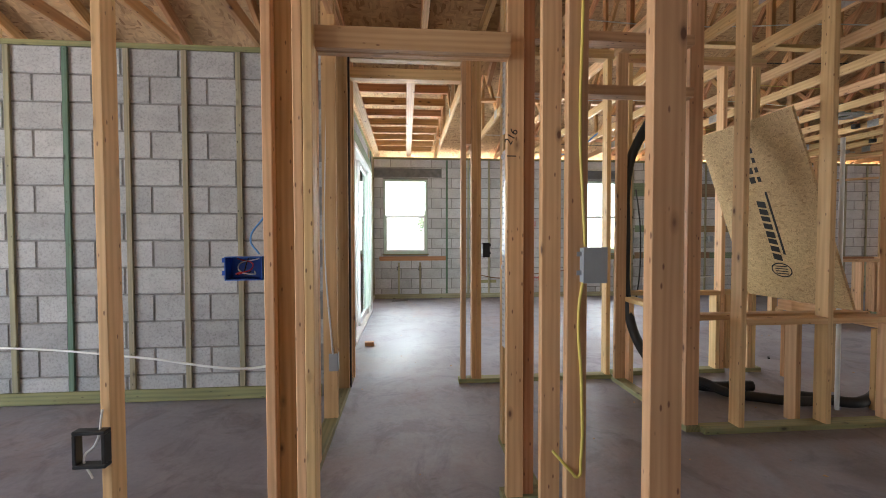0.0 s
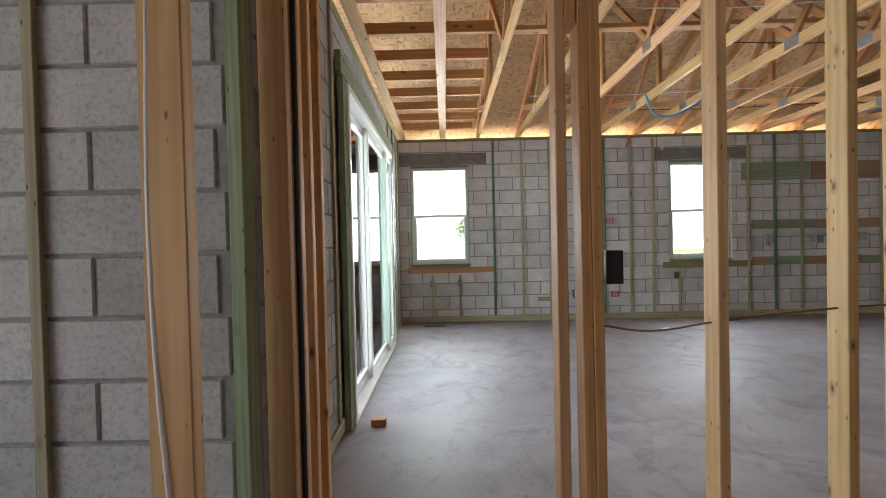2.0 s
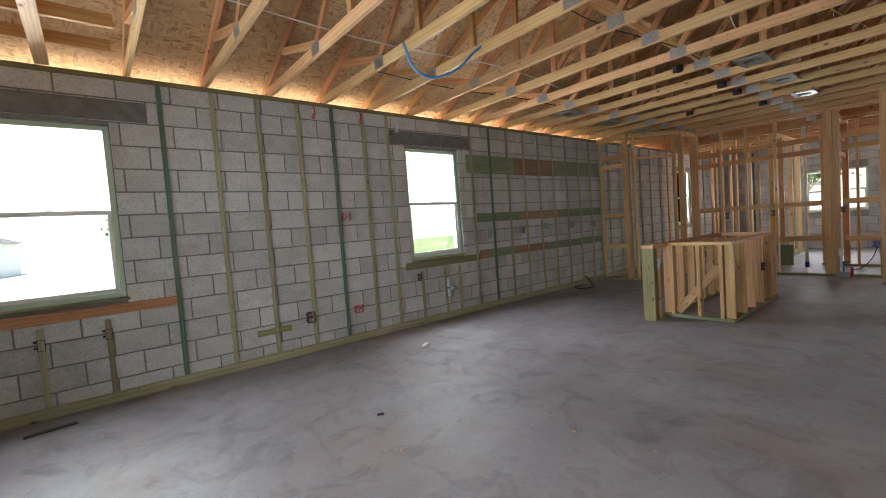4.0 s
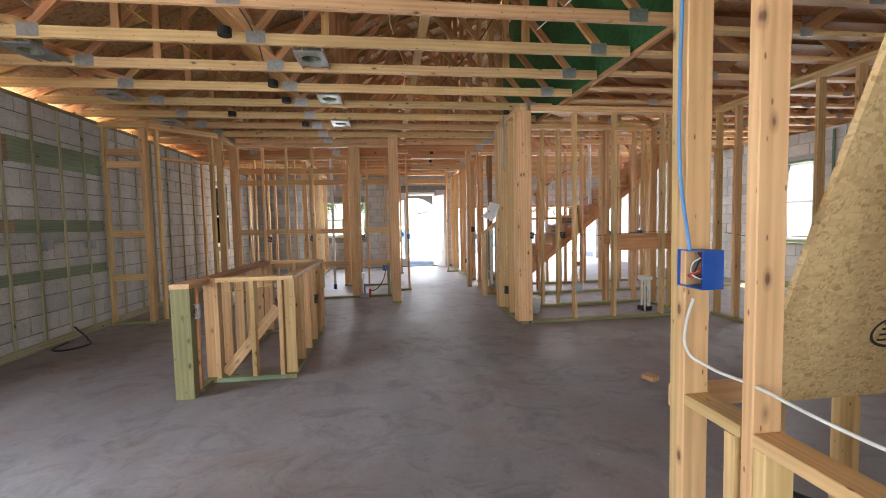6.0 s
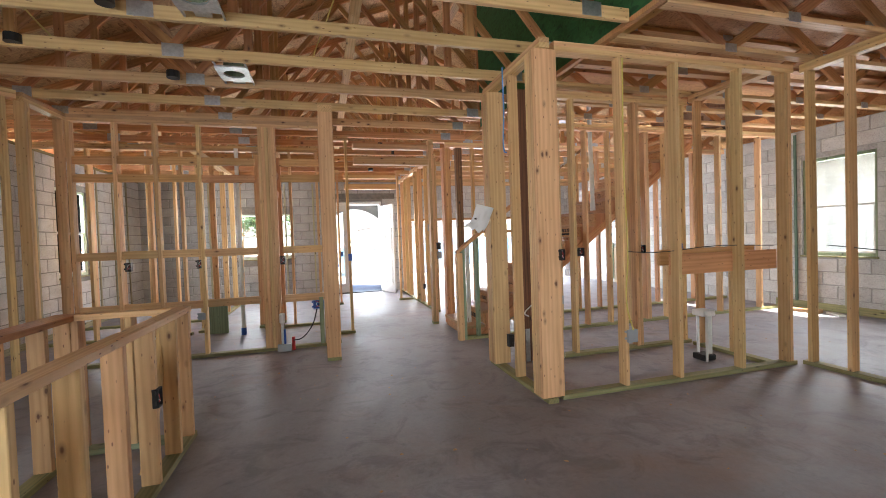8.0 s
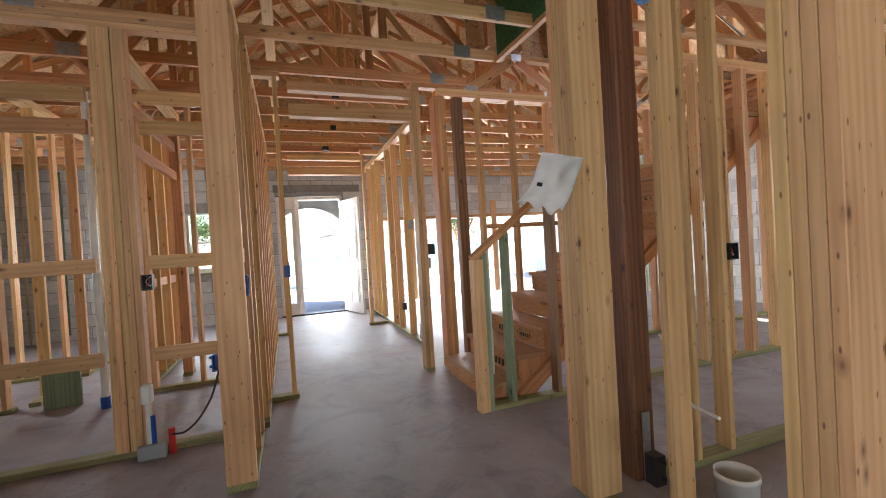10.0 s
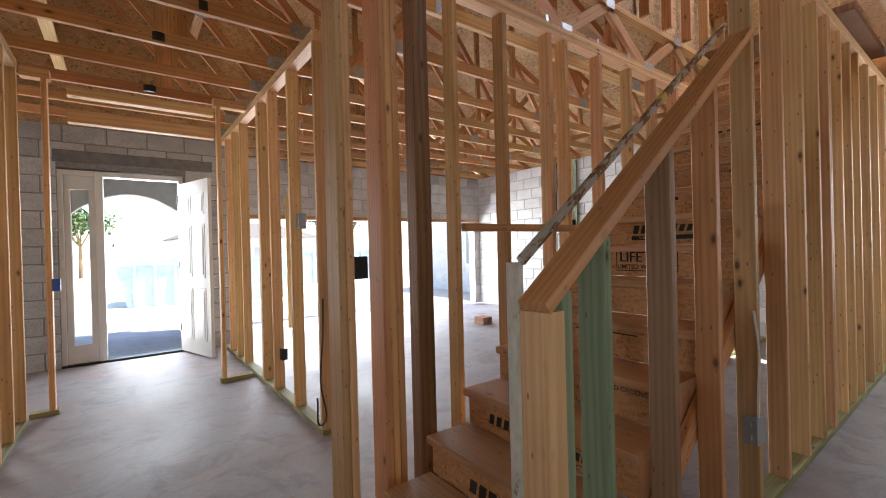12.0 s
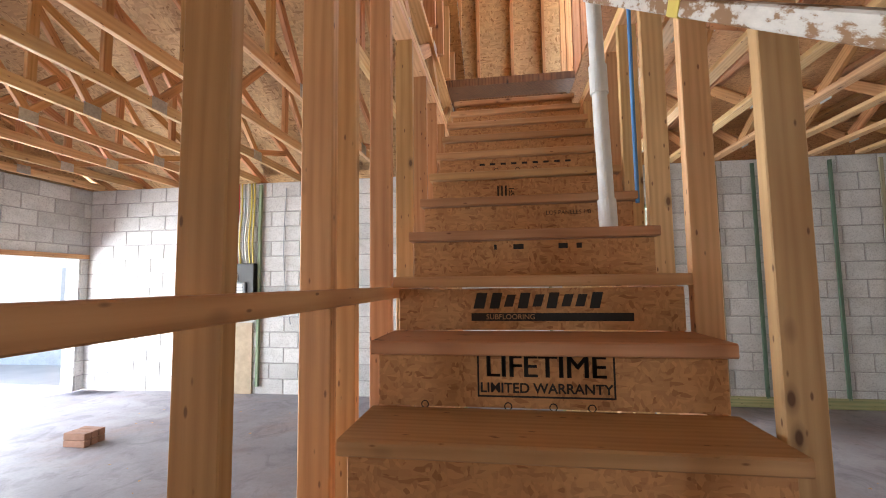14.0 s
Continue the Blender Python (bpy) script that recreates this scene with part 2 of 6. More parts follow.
def block_material(name, base, lo=0.84, hi=1.1):
    m, n, l, b = mat(name, 0.92)
    f = tex_noise(n, l, mapped(n, l, (60, 60, 60), 31.0), 1.0, 5, 0.7)
    fr = ramp(n, [(0.28, tuple(c * 0.62 for c in base)), (0.5, base), (0.8, tuple(min(1, c * 1.15) for c in base))])
    l.new(f.outputs[0], fr.inputs[0])
    s = tex_noise(n, l, mapped(n, l, (4, 4, 6), 31.0), 1.0, 3, 0.6)
    sr = ramp(n, [(0.35, (0.8, 0.79, 0.78)), (0.6, (1, 1, 1))])
    l.new(s.outputs[0], sr.inputs[0])
    col = mix(n, l, fr.outputs[0], sr.outputs[0], 0.7, "MULTIPLY")
    l.new(hsv_by_object(n, l, col, lo, hi, 0.004), b.inputs["Base Color"])
    bump(n, l, b, f.outputs[0], 0.5, 0.004)
    return m


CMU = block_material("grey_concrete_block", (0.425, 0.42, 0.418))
# Lighter copy of the pale block: outdoor brightness is put into its colour.
BLOCK_N = block_material("brightened_pale_block", (0.76, 0.77, 0.76))
CMU_K = block_material("light_concrete_block", (0.57, 0.565, 0.57))
CMU_W = block_material("pale_concrete_block", (0.55, 0.54, 0.53))
MORTAR = plain("mortar", (0.26, 0.25, 0.24), 0.95, 0, 0.3, 30)
MORTAR_W = plain("pale_mortar", (0.42, 0.41, 0.40), 0.95, 0, 0.3, 30)
LINTEL = plain("precast_lintel", (0.20, 0.195, 0.19), 0.9, 0, 0.35, 12)
BLUE = plain("blue_plastic", (0.015, 0.09, 0.42), 0.4, 0, 0.15)
BLACK = plain("black_plastic", (0.012, 0.012, 0.013), 0.45, 0, 0.2)
BLACKTAPE = plain("black_insulation", (0.02, 0.02, 0.021), 0.6, 0, 0.3)
GREYPL = plain("grey_plastic", (0.30, 0.32, 0.34), 0.45, 0, 0.12)
GALV = plain("galvanized_steel", (0.55, 0.57, 0.58), 0.38, 0.85, 0.3, 40)
WHITEPL = plain("white_vinyl", (0.78, 0.79, 0.78), 0.4, 0, 0.06)
PVC = plain("white_pvc_pipe", (0.72, 0.73, 0.72), 0.35, 0, 0.12)
CREAM = worn_paint("weathered_white_post", (0.66, 0.65, 0.60), (0.30, 0.22, 0.15), 0.36)
FLAKED = worn_paint("flaked_brown_rail", (0.58, 0.55, 0.50), (0.21, 0.115, 0.055), 0.46)
DOORP = plain("primed_door", (0.66, 0.65, 0.63), 0.45, 0, 0.05)
PAPER = plain("white_paper", (0.82, 0.82, 0.82), 0.8, 0, 0.05)
YELLOW = plain("yellow_cable_jacket", (0.62, 0.50, 0.12), 0.5, 0, 0.1)
WHITEC = plain("white_cable_jacket", (0.7, 0.7, 0.68), 0.5, 0, 0.1)
BLUEC = plain("blue_cable_jacket", (0.10, 0.28, 0.62), 0.5, 0, 0.1)
BROWNC = plain("brown_cable_jacket", (0.20, 0.10, 0.05), 0.5, 0, 0.1)
RED = plain("red_plastic", (0.55, 0.03, 0.03), 0.45, 0, 0.15)
INK = plain("black_ink", (0.02, 0.018, 0.016), 0.8, 0, 0.3, 50)
GREENV = plain("green_tinted_vinyl", (0.55, 0.66, 0.55), 0.45, 0, 0.1)
FOAM = plain("white_panel_steel", (0.72, 0.71, 0.73), 0.32, 0, 0.25, 4)
FOAM_D = plain("grey_sheet_slot", (0.42, 0.41, 0.42), 0.6, 0, 0.2)
STUCCO = plain("stucco", (0.62, 0.60, 0.56), 0.9, 0, 0.12, 6)
DIRT = plain("sandy_ground", (0.60, 0.55, 0.48), 0.95, 0, 0.3, 0.6)
GRASS = plain("dry_grass", (0.16, 0.20, 0.07), 0.95, 0, 0.45, 0.9)
LEAF = plain("foliage", (0.07, 0.12, 0.035), 0.8, 0, 0.4, 3)
SHINGLE = plain("roof_shingles", (0.11, 0.10, 0.095), 0.9, 0, 0.3, 9)
# Dumpster blue, paled so that the glare outdoors sits in the colour.
SIGN = plain("paled_blue_steel", (0.46, 0.63, 0.76), 0.5, 0.2, 0.3, 3)


def glass_material(name, color, rough=0.0):
    m, n, l, b = mat(name, rough)
    out = n["Material Output"]
    tr = n.new("ShaderNodeBsdfTransparent")
    tr.inputs[0].default_value = (*color, 1)
    gl = n.new("ShaderNodeBsdfGlossy")
    gl.inputs["Roughness"].default_value = 0.02
    fr = n.new("ShaderNodeFresnel")
    fr.inputs[0].default_value = 1.45
    mx = n.new("ShaderNodeMixShader")
    l.new(fr.outputs[0], mx.inputs[0])
    l.new(tr.outputs[0], mx.inputs[1])
    l.new(gl.outputs[0], mx.inputs[2])
    l.new(mx.outputs[0], out.inputs[0])
    return m


GLASS = glass_material("window_glass", (0.93, 0.97, 0.95))
GLASS_G = glass_material("green_tinted_glass", (0.66, 0.86, 0.76))

# ---------------------------------------------------------------- helpers for building


def finish(bm, name, material, parent=None, label=""):
    me = bpy.data.meshes.new(name)
    bm.to_mesh(me)
    bm.free()
    me.materials.append(material)
    ob = new(name, me)
    if parent:
        ob.parent = parent
    if label:
        ob["label"] = label
    return ob


def part(name, bm, material, parent, label=""):
    return finish(bm, name, material, parent, label)


def thing(name, at=(0, 0, 0), label="", category="", group="", kind="", rz=0):
    ob = new(name)
    ob.empty_display_size = 0.1
    ob.matrix_world = pose(*at, 0, 0, rz)
    return tagged(ob, label, category, group, kind)


def put(ob, m, parent):
    """Place a part in world terms under a thing that stands elsewhere."""
    ob.parent = parent
    base = parent.matrix_basis if parent.parent is None else parent.parent.matrix_basis @ parent.matrix_basis
    ob.matrix_basis = base.inverted() @ m
    return ob


MESHES = {}


def prism(w, d, length, bev, material):
    """A member of chamfered section w x d, along z from 0 to length; alike ones share the mesh."""
    key = (round(w, 4), round(d, 4), round(length, 3), bev, material.name)
    if key in MESHES:
        return MESHES[key]
    c = min(bev, w * 0.3, d * 0.3)
    a, b = w / 2, d / 2
    sec = [(a - c, -b), (a, -b + c), (a, b - c), (a - c, b), (-a + c, b), (-a, b - c), (-a, -b + c), (-a + c, -b)]
    vs = [(x, y, z) for z in (0, length) for x, y in sec]
    fs = [(k, (k + 1) % 8, 8 + (k + 1) % 8, 8 + k) for k in range(8)] + [tuple(range(7, -1, -1)), tuple(range(8, 16))]
    me = bpy.data.meshes.new("member")
    me.from_pydata(vs, [], fs)
    me.materials.append(material)
    me.update()
    MESHES[key] = me
    return me


def member(name, p0, p1, w, d, material, parent, up=(0, 0, 1), bev=0.003, label=""):
    """A straight piece from p0 to p1. d is its measure along up (as near as may be), w across."""
    p0, p1 = Vector(p0), Vector(p1)
    z = (p1 - p0)
    length = z.length
    z.normalize()
    u = Vector(up)
    y = u - z * u.dot(z)
    if y.length < 1e-4:
        y = Vector((0, 1, 0)) - z * z.y
    y.normalize()
    x = y.cross(z)
    m = Matrix((x, y, z)).transposed().to_4x4()
    m.translation = p0
    ob = new(name, prism(w, d, length, bev, material))
    if label:
        ob["label"] = label
    if parent:
        put(ob, m, parent)
    else:
        ob.matrix_world = m
    return ob


def box_bm(bm, x0, x1, y0, y1, z0, z1, bev=0.0):
    r = bmesh.ops.create_cube(bm, size=1.0, matrix=Matrix.Translation(((x0 + x1) / 2, (y0 + y1) / 2, (z0 + z1) / 2)) @ Matrix.Diagonal((x1 - x0, y1 - y0, z1 - z0, 1)))
    if bev:
        es = list({e for v in r["verts"] for e in v.link_edges})
        bmesh.ops.bevel(bm, geom=es, offset=bev, segments=1, affect="EDGES", clamp_overlap=True)


def box(name, x0, x1, y0, y1, z0, z1, material, parent=None, bev=0.0, label=""):
    """A box given in world terms."""
    bm = bmesh.new()
    cx, cy = (x0 + x1) / 2, (y0 + y1) / 2
    box_bm(bm, x0 - cx, x1 - cx, y0 - cy, y1 - cy, 0, z1 - z0, bev)
    ob = finish(bm, name, material, None, label)
    if parent:
        put(ob, pose(cx, cy, z0), parent)
    else:
        ob.matrix_world = pose(cx, cy, z0)
    return ob


def cable(name, pts, r, material, label="", category="cable", parent=None, group=""):
    """A round cable through points, smoothed."""
    cu = bpy.data.curves.new(name, "CURVE")
    cu.dimensions, cu.bevel_depth, cu.bevel_resolution, cu.resolution_u, cu.use_fill_caps = "3D", r, 2, 6, True
    sp = cu.splines.new("BEZIER")
    sp.bezier_points.add(len(pts) - 1)
    for bp, p in zip(sp.bezier_points, pts):
        bp.co, bp.handle_left_type, bp.handle_right_type = p, "AUTO", "AUTO"
    cu.materials.append(material)
    tmp = bpy.data.objects.new(name, cu)
    me = bpy.data.meshes.new_from_object(tmp)
    bpy.data.objects.remove(tmp)
    ob = new(name, me)
    if parent:
        put(ob, Matrix.Identity(4), parent)
        if label:
            ob["label"] = label
        return ob
    return tagged(ob, label, category, group)


def cyl_bm(bm, p0, p1, r0, r1=None, seg=16, caps=True):
    p0, p1 = Vector(p0), Vector(p1)
    d = p1 - p0
    m = Matrix.Translation((p0 + p1) / 2) @ d.to_track_quat("Z", "Y").to_matrix().to_4x4()
    bmesh.ops.create_cone(bm, cap_ends=caps, segments=seg, radius1=r0, radius2=r0 if r1 is None else r1, depth=d.length, matrix=m)


S, D = 0.038, 0.089     # a two-by-four

# ---------------------------------------------------------------- ground and slab
KY, RY = 8.85, -2.35            # inner faces of the side walls
FX, GX = 15.15, 15.9            # inner faces of the front wall and the garage front
LX = -0.5                       # inner face of the sliding door's wall
BY = 3.72                       # inner face of the bedroom's rear wall
bm = bmesh.new()
bmesh.ops.create_grid(bm, x_segments=40, y_segments=40, size=400)
g = finish(bm, "ground", DIRT)
g.location = (5, 3, -0.28)
tagged(g, "pale sandy ground of the building site", "ground", kind="structure")
fl = box("floor", -5.3, 15.25, -2.6, 9.05, -0.25, 0.0, SLAB)
tagged(fl, "bare grey concrete slab with stains and dust", "floor", kind="structure")
gf = box("garage_floor", 15.25, 19.5, -2.6, 4.9, -0.27, -0.06, SLAB)
tagged(gf, "pale concrete apron in front of the house", "floor", kind="structure")
lf = box("patio_floor", -5.3, -0.72, 3.87, 9.05, -0.26, -0.03, SLAB)
tagged(lf, "concrete patio slab beyond the sliding door", "floor", kind="structure")

# ---------------------------------------------------------------- block walls
BL, BH, BJ = 0.399, CZ / 14, 0.011
BLOCKS = {}


def block_mesh(w, h, material):
    key = (round(w, 3), round(h, 3), material.name)
    if key not in BLOCKS:
        a, t, c = w / 2, 0.008, 0.004
        vs = [(-a, 0, 0), (a, 0, 0), (a, 0, h), (-a, 0, h), (-a + c, -t, c), (a - c, -t, c), (a - c, -t, h - c), (-a + c, -t, h - c)]
        me = bpy.data.meshes.new("block")
        me.from_pydata(vs, [], [(4, 5, 6, 7), (0, 1, 5, 4), (1, 2, 6, 5), (2, 3, 7, 6), (3, 0, 4, 7)])
        me.materials.append(material)
        BLOCKS[key] = me
    return BLOCKS[key]


def minus(spans, lo, hi):
    out = []
    for a, b in spans:
        if hi <= a or lo >= b:
            out.append((a, b))
        else:
            if lo - a > 0.03:
                out.append((a, lo))
            if b - hi > 0.03:
                out.append((hi, b))
    return out


def block_wall(name, label, origin, heading, length, openings=(), material=CMU, mortar=MORTAR, near=(0, 99), thick=0.2, height=CZ, rows=14):
    """A wall of concrete blocks. It starts at origin and runs along heading (degrees); its room side is to the right of that way.
    Openings: (from, to, sill, head) along it."""
    w = thing(name, (*origin, 0), label, "wall", kind="structure", rz=heading)
    bm = bmesh.new()
    us = sorted({0, length, *[o[0] for o in openings], *[o[1] for o in openings]})
    for a, b in zip(us, us[1:]):
        spans = [(0, height)]
        for o in openings:
            if o[0] < b - 1e-3 and o[1] > a + 1e-3:
                spans = minus(spans, o[2], o[3])
        for z0, z1 in spans:
            box_bm(bm, a, b, 0, thick, z0, z1)
    part("mortar_core", bm, mortar, w)
    many = 0
    rest = []
    for row in range(rows):
        z0, z1 = row * BH + BJ / 2, (row + 1) * BH - BJ / 2
        u = -BL / 2 if row % 2 else 0.0
        while u < length:
            spans = [(max(u, 0) + BJ / 2, min(u + BL, length) - BJ / 2)]
            for o in openings:
                if o[2] < z1 - 0.02 and o[3] > z0 + 0.02:
                    spans = minus(spans, o[0] - BJ / 2, o[1] + BJ / 2)
            for a, b in spans:
                if b - a < 0.03:
                    continue
                zz0, zz1 = z0, z1
                m = Matrix.Translation(((a + b) / 2, 0, zz0))
                me = block_mesh(b - a, zz1 - zz0, material)
                if near[0] <= (a + b) / 2 <= near[1] and many < 300:
                    ob = new("block", me)
                    ob.parent, ob.matrix_basis = w, m
                    many += 1
                else:
                    rest.append((a, b, zz0, zz1))
            u += BL
    if rest:
        vs, fs, t, c = [], [], 0.008, 0.004
        for a, b, z0, z1 in rest:
            k = len(vs)
            vs += [(a, 0, z0), (b, 0, z0), (b, 0, z1), (a, 0, z1), (a + c, -t, z0 + c), (b - c, -t, z0 + c), (b - c, -t, z1 - c), (a + c, -t, z1 - c)]
            fs += [tuple(k + i for i in f) for f in ((4, 5, 6, 7), (0, 1, 5, 4), (1, 2, 6, 5), (2, 3, 7, 6), (3, 0, 4, 7))]
        me = bpy.data.meshes.new("far_blocks")
        me.from_pydata(vs, [], fs)
        me.materials.append(material)
        ob = new("far_blocks", me)
        ob.parent = w
        ob["kind"] = "stuff"
    return w


def furring(w, us, z0=0.1, z1=CZ - 0.05, green=()):
    """Thin upright strips nailed on a block wall."""
    for k, u in enumerate(us):
        t = random.uniform(-0.006, 0.006)
        ob = new("furring_strip", prism(0.038, 0.019, z1 - z0, 0.002, FUR_G if k in green else FUR))
        ob.parent, ob.matrix_basis = w, pose(u, -0.019, z0, 0, t * 20, 0)


def wall_board(w, u0, u1, z0, z1, material=FUR, name="nailer_board", out=0.019, t=0.019):
    ob = member(name, (u0, 0, 0), (u1, 0, 0), t, z1 - z0, material, None, (0, -1, 0))
    ob.parent, ob.matrix_basis = w, pose(u0, -out, (z0 + z1) / 2, 90, 0, 90)
    return ob


# the kitchen's outside wall: it runs along +x at y = KY, its room side towards -y
k0 = LX - 0.25
kitchen = block_wall("wall_north", "grey concrete block wall with upright wood furring strips", (k0, KY), 0, FX + 0.2 - k0,
                     [(-0.30 - k0, 0.57 - k0, 0.89, 2.36), (3.62 - k0, 4.54 - k0, 0.89, 2.36), (12.1 - k0, 13.0 - k0, 0.89, 2.30)], CMU_K, near=(0, 8.4))
furring(kitchen, [x - k0 for x in (0.95, 1.38, 1.8, 2.22, 2.62, 3.02, 3.36, 4.8, 5.2, 5.6, 6.0, 6.4, 6.8, 7.2, 7.6, 8.0, 8.7, 9.15, 9.6, 10.1, 10.6, 11.1, 11.6, 13.3, 13.9, 14.5)], green=(0, 4, 8))
furring(kitchen, [x - k0 for x in (0.0, 0.42, 3.75, 4.15, 4.42)], 0.1, 0.72)
wall_board(kitchen, 0.05, FX - k0, 0.005, 0.095, FUR, "base_nailer")
for u0, u1, z0, z1, mt in ((-0.38, 0.95, 0.755, 0.84, PINE_W), (3.5, 4.85, 0.755, 0.85, PT), (1.6, 1.95, 0.30, 0.36, PT),
                           (4.86, 5.04, 0.77, 0.90, OLDW2), (5.045, 5.68, 0.775, 0.90, PT_G), (5.685, 6.5, 0.77, 0.895, OLDW2), (6.505, 8.3, 0.765, 0.89, PT_G),
                           (4.86, 5.8, 1.32, 1.455, PT_G), (5.805, 6.9, 1.315, 1.45, OLDW2), (6.905, 8.3, 1.31, 1.455, PT_G),
                           (4.7, 5.75, 2.055, 2.325, PT_G), (5.755, 6.88, 2.05, 2.32, OLDW2), (6.885, 8.3, 2.06, 2.325, PT_G)):
    wall_board(kitchen, u0 - k0, u1 - k0, z0, z1, mt, out=0.013)
for a, b in ((-0.5, 0.85), (3.4, 4.78)):
    wall_board(kitchen, a - k0, b - k0, 2.40, 2.57, LINTEL, "lintel", out=0.012, t=0.02)
wall_board(kitchen, 0.02, FX - k0, 2.745, 2.79, PT, "wall_plate", out=0.0, t=0.03)

# the sliding door's wall runs along +y at x = LX, its room side towards +x
slidew = block_wall("wall_west", "concrete block wall with furring strips round the sliding door", (LX, BY + 0.2), 90, KY - BY - 0.2,
                    [(1.28, 3.62, -0.01, 2.30)])
furring(slidew, [0.15, 0.45, 0.8, 1.1, 3.75, 4.15, 4.55, 4.85], green=(2, 5))
wall_board(slidew, 0.02, 1.2, 0.005, 0.09, FUR, "base_nailer")
wall_board(slidew, 3.7, 4.9, 0.005, 0.09, FUR, "base_nailer")
wall_board(slidew, 1.15, 3.75, 2.31, 2.45, PT_G, "head_board", out=0.05, t=0.038)
for u in (1.235, 3.665):
    ob = new("jamb_buck", prism(0.08, 0.038, 2.30, 0.002, PT_G))
    ob.parent, ob.matrix_basis = slidew, pose(u, -0.05, 0.003)
wall_board(slidew, 0.02, 4.95, 2.72, 2.79, PT, "wall_plate", out=0.0, t=0.03)

# the bedroom's rear wall runs along +x at y = BY
b0 = -5.1
BZ = 13 * BH          # height of the bedroom wall, thirteen courses
bed = block_wall("wall_bedroom", "grey concrete block wall with weathered furring strips", (b0, BY), 0, LX + 0.02 - b0, height=BZ, rows=13)
furring(bed, [x - b0 for x in (-4.65, -4.25, -3.85, -3.45, -3.05, -2.66, -2.28, -1.86, -1.465, -1.08, -0.68)], z1=BZ - 0.01, green=(6,))
wall_board(bed, 0.02, LX - b0, 0.005, 0.095, PT, "base_nailer")
member("wall_plate", (b0, BY + 0.07, BZ + 0.02), (LX, BY + 0.07, BZ + 0.02), 0.16, S, PT, bed)

# the right-hand outside wall runs along -x at y = RY, room side towards +y
east = block_wall("wall_south", "pale concrete block wall, furred with green strips", (GX + 0.2, RY), 180, GX + 0.2 + 5.1,
                  [(GX + 0.2 - 9.2, GX + 0.2 - 8.25, 0.84, 2.32)], CMU_W, MORTAR_W, near=(2, 9))
furring(east, [GX + 0.2 - x for x in (9.5, 9.28, 8.1, 7.6, 7.2, 6.8, 6.4, 5.9, 5.5)], green=(0, 1, 2, 4, 6))
furring(east, [GX + 0.2 - x for x in (9.0, 8.6)], 0.1, 0.7)
wall_board(east, GX + 0.2 - 9.6, GX + 0.2 - 3.3, 0.005, 0.12, PT, "base_nailer")

# the front wall runs along -y at x = FX, room side towards -x
front = block_wall("wall_front", "grey concrete block wall round the front door", (FX, KY), -90, KY - 2.95,
                   [(KY - 6.88, KY - 6.27, 0.95, 2.02), (KY - 6.21, KY - 5.62, 0.95, 2.02), (KY - 4.72, KY - 3.49, -0.01, 2.30)])
furring(front, [0.4, 0.9, 1.4, 3.05, 3.7], green=(1,))
wall_board(front, 4.1, 5.7, 2.36, 2.5, LINTEL, "head_board")
# the garage front
gar = block_wall("wall_garage", "pale concrete block wall over the open garage doorway", (GX, 2.95), -90, 2.95 - RY,
                 [(0.1, 5.16, -0.01, 1.80)], CMU_W, MORTAR_W)
wall_board(gar, 0.0, 5.28, 1.81, 1.87, PINE_W, "head_board")
# plain walls that close the house behind the camera
# The rear wall's opening is invented to admit the bedroom fill lamp.
wb = block_wall("wall_rear", "unseen concrete block wall closing the bedroom, with an added opening", (-5.1, RY), 90, BY - RY, [(1.2, 4.6, 0.3, 2.4)])
gs = box("wall_garage_return", FX + 0.2, GX + 0.2, 2.95, 3.15, -0.06, CZ, CMU_W)
tagged(gs, "short pale block return between porch and garage", "wall", kind="structure")

# ---------------------------------------------------------------- windows and doors


def window(name, origin, heading, w, h, sill, frame=GREENV, label="white two-pane sash window in a block opening"):
    """A single-hung window in an opening; origin is the opening's lower left corner seen from the room."""
    t = thing(name, (origin[0], origin[1], sill), label, "window", kind="structure", rz=heading)
    f, dp = 0.045, 0.07

    def bar(nm, x0, x1, y0, y1, z0, z1, mt, par=t, bev=0.004):
        bm = bmesh.new()
        box_bm(bm, x0, x1, y0, y1, z0, z1, bev)
        return part(nm, bm, mt, par)
    bar("window_frame", 0, f, 0.03, 0.03 + dp, 0, h, frame)
    bar("window_frame", w - f, w, 0.03, 0.03 + dp, 0, h, frame)
    bar("window_frame", f, w - f, 0.03, 0.03 + dp, h - f, h, frame)
    bar("window_frame", f, w - f, 0.03, 0.03 + dp, 0, f, frame)
    bar("meeting_rail", f, w - f, 0.04, 0.085, h * 0.485, h * 0.485 + 0.04, WHITEPL)
    for x in (f, w - f - 0.028):
        bar("sash_stile", x, x + 0.028, 0.045, 0.075, f, h * 0.485, WHITEPL)
    bar("sash_rail", f + 0.028, w - f - 0.028, 0.045, 0.075, f, f + 0.035, WHITEPL)
    bar("sash_latch", w / 2 - 0.03, w / 2 + 0.03, 0.03, 0.045, h * 0.485 + 0.03, h * 0.485 + 0.045, WHITEPL)
    for z0, z1 in ((f + 0.035, h * 0.485), (h * 0.485 + 0.04, h - f)):
        p = bar("pane", f + 0.01, w - f - 0.01, 0.058, 0.062, z0, z1, GLASS, bev=0)
        p.visible_shadow = False
    bar("window_sill", -0.02, w + 0.02, -0.03, 0.03, -0.025, -0.002, PT)
    return t


window("window_1", (-0.30, KY), 0, 0.87, 1.47, 0.89)
window("window_2", (3.62, KY), 0, 0.92, 1.47, 0.89)
window("window_3", (12.1, KY), 0, 0.9, 1.41, 0.89)
window("window_4", (9.2, RY), 180, 0.95, 1.48, 0.84, PT_G, "sash window in a green treated wood buck")
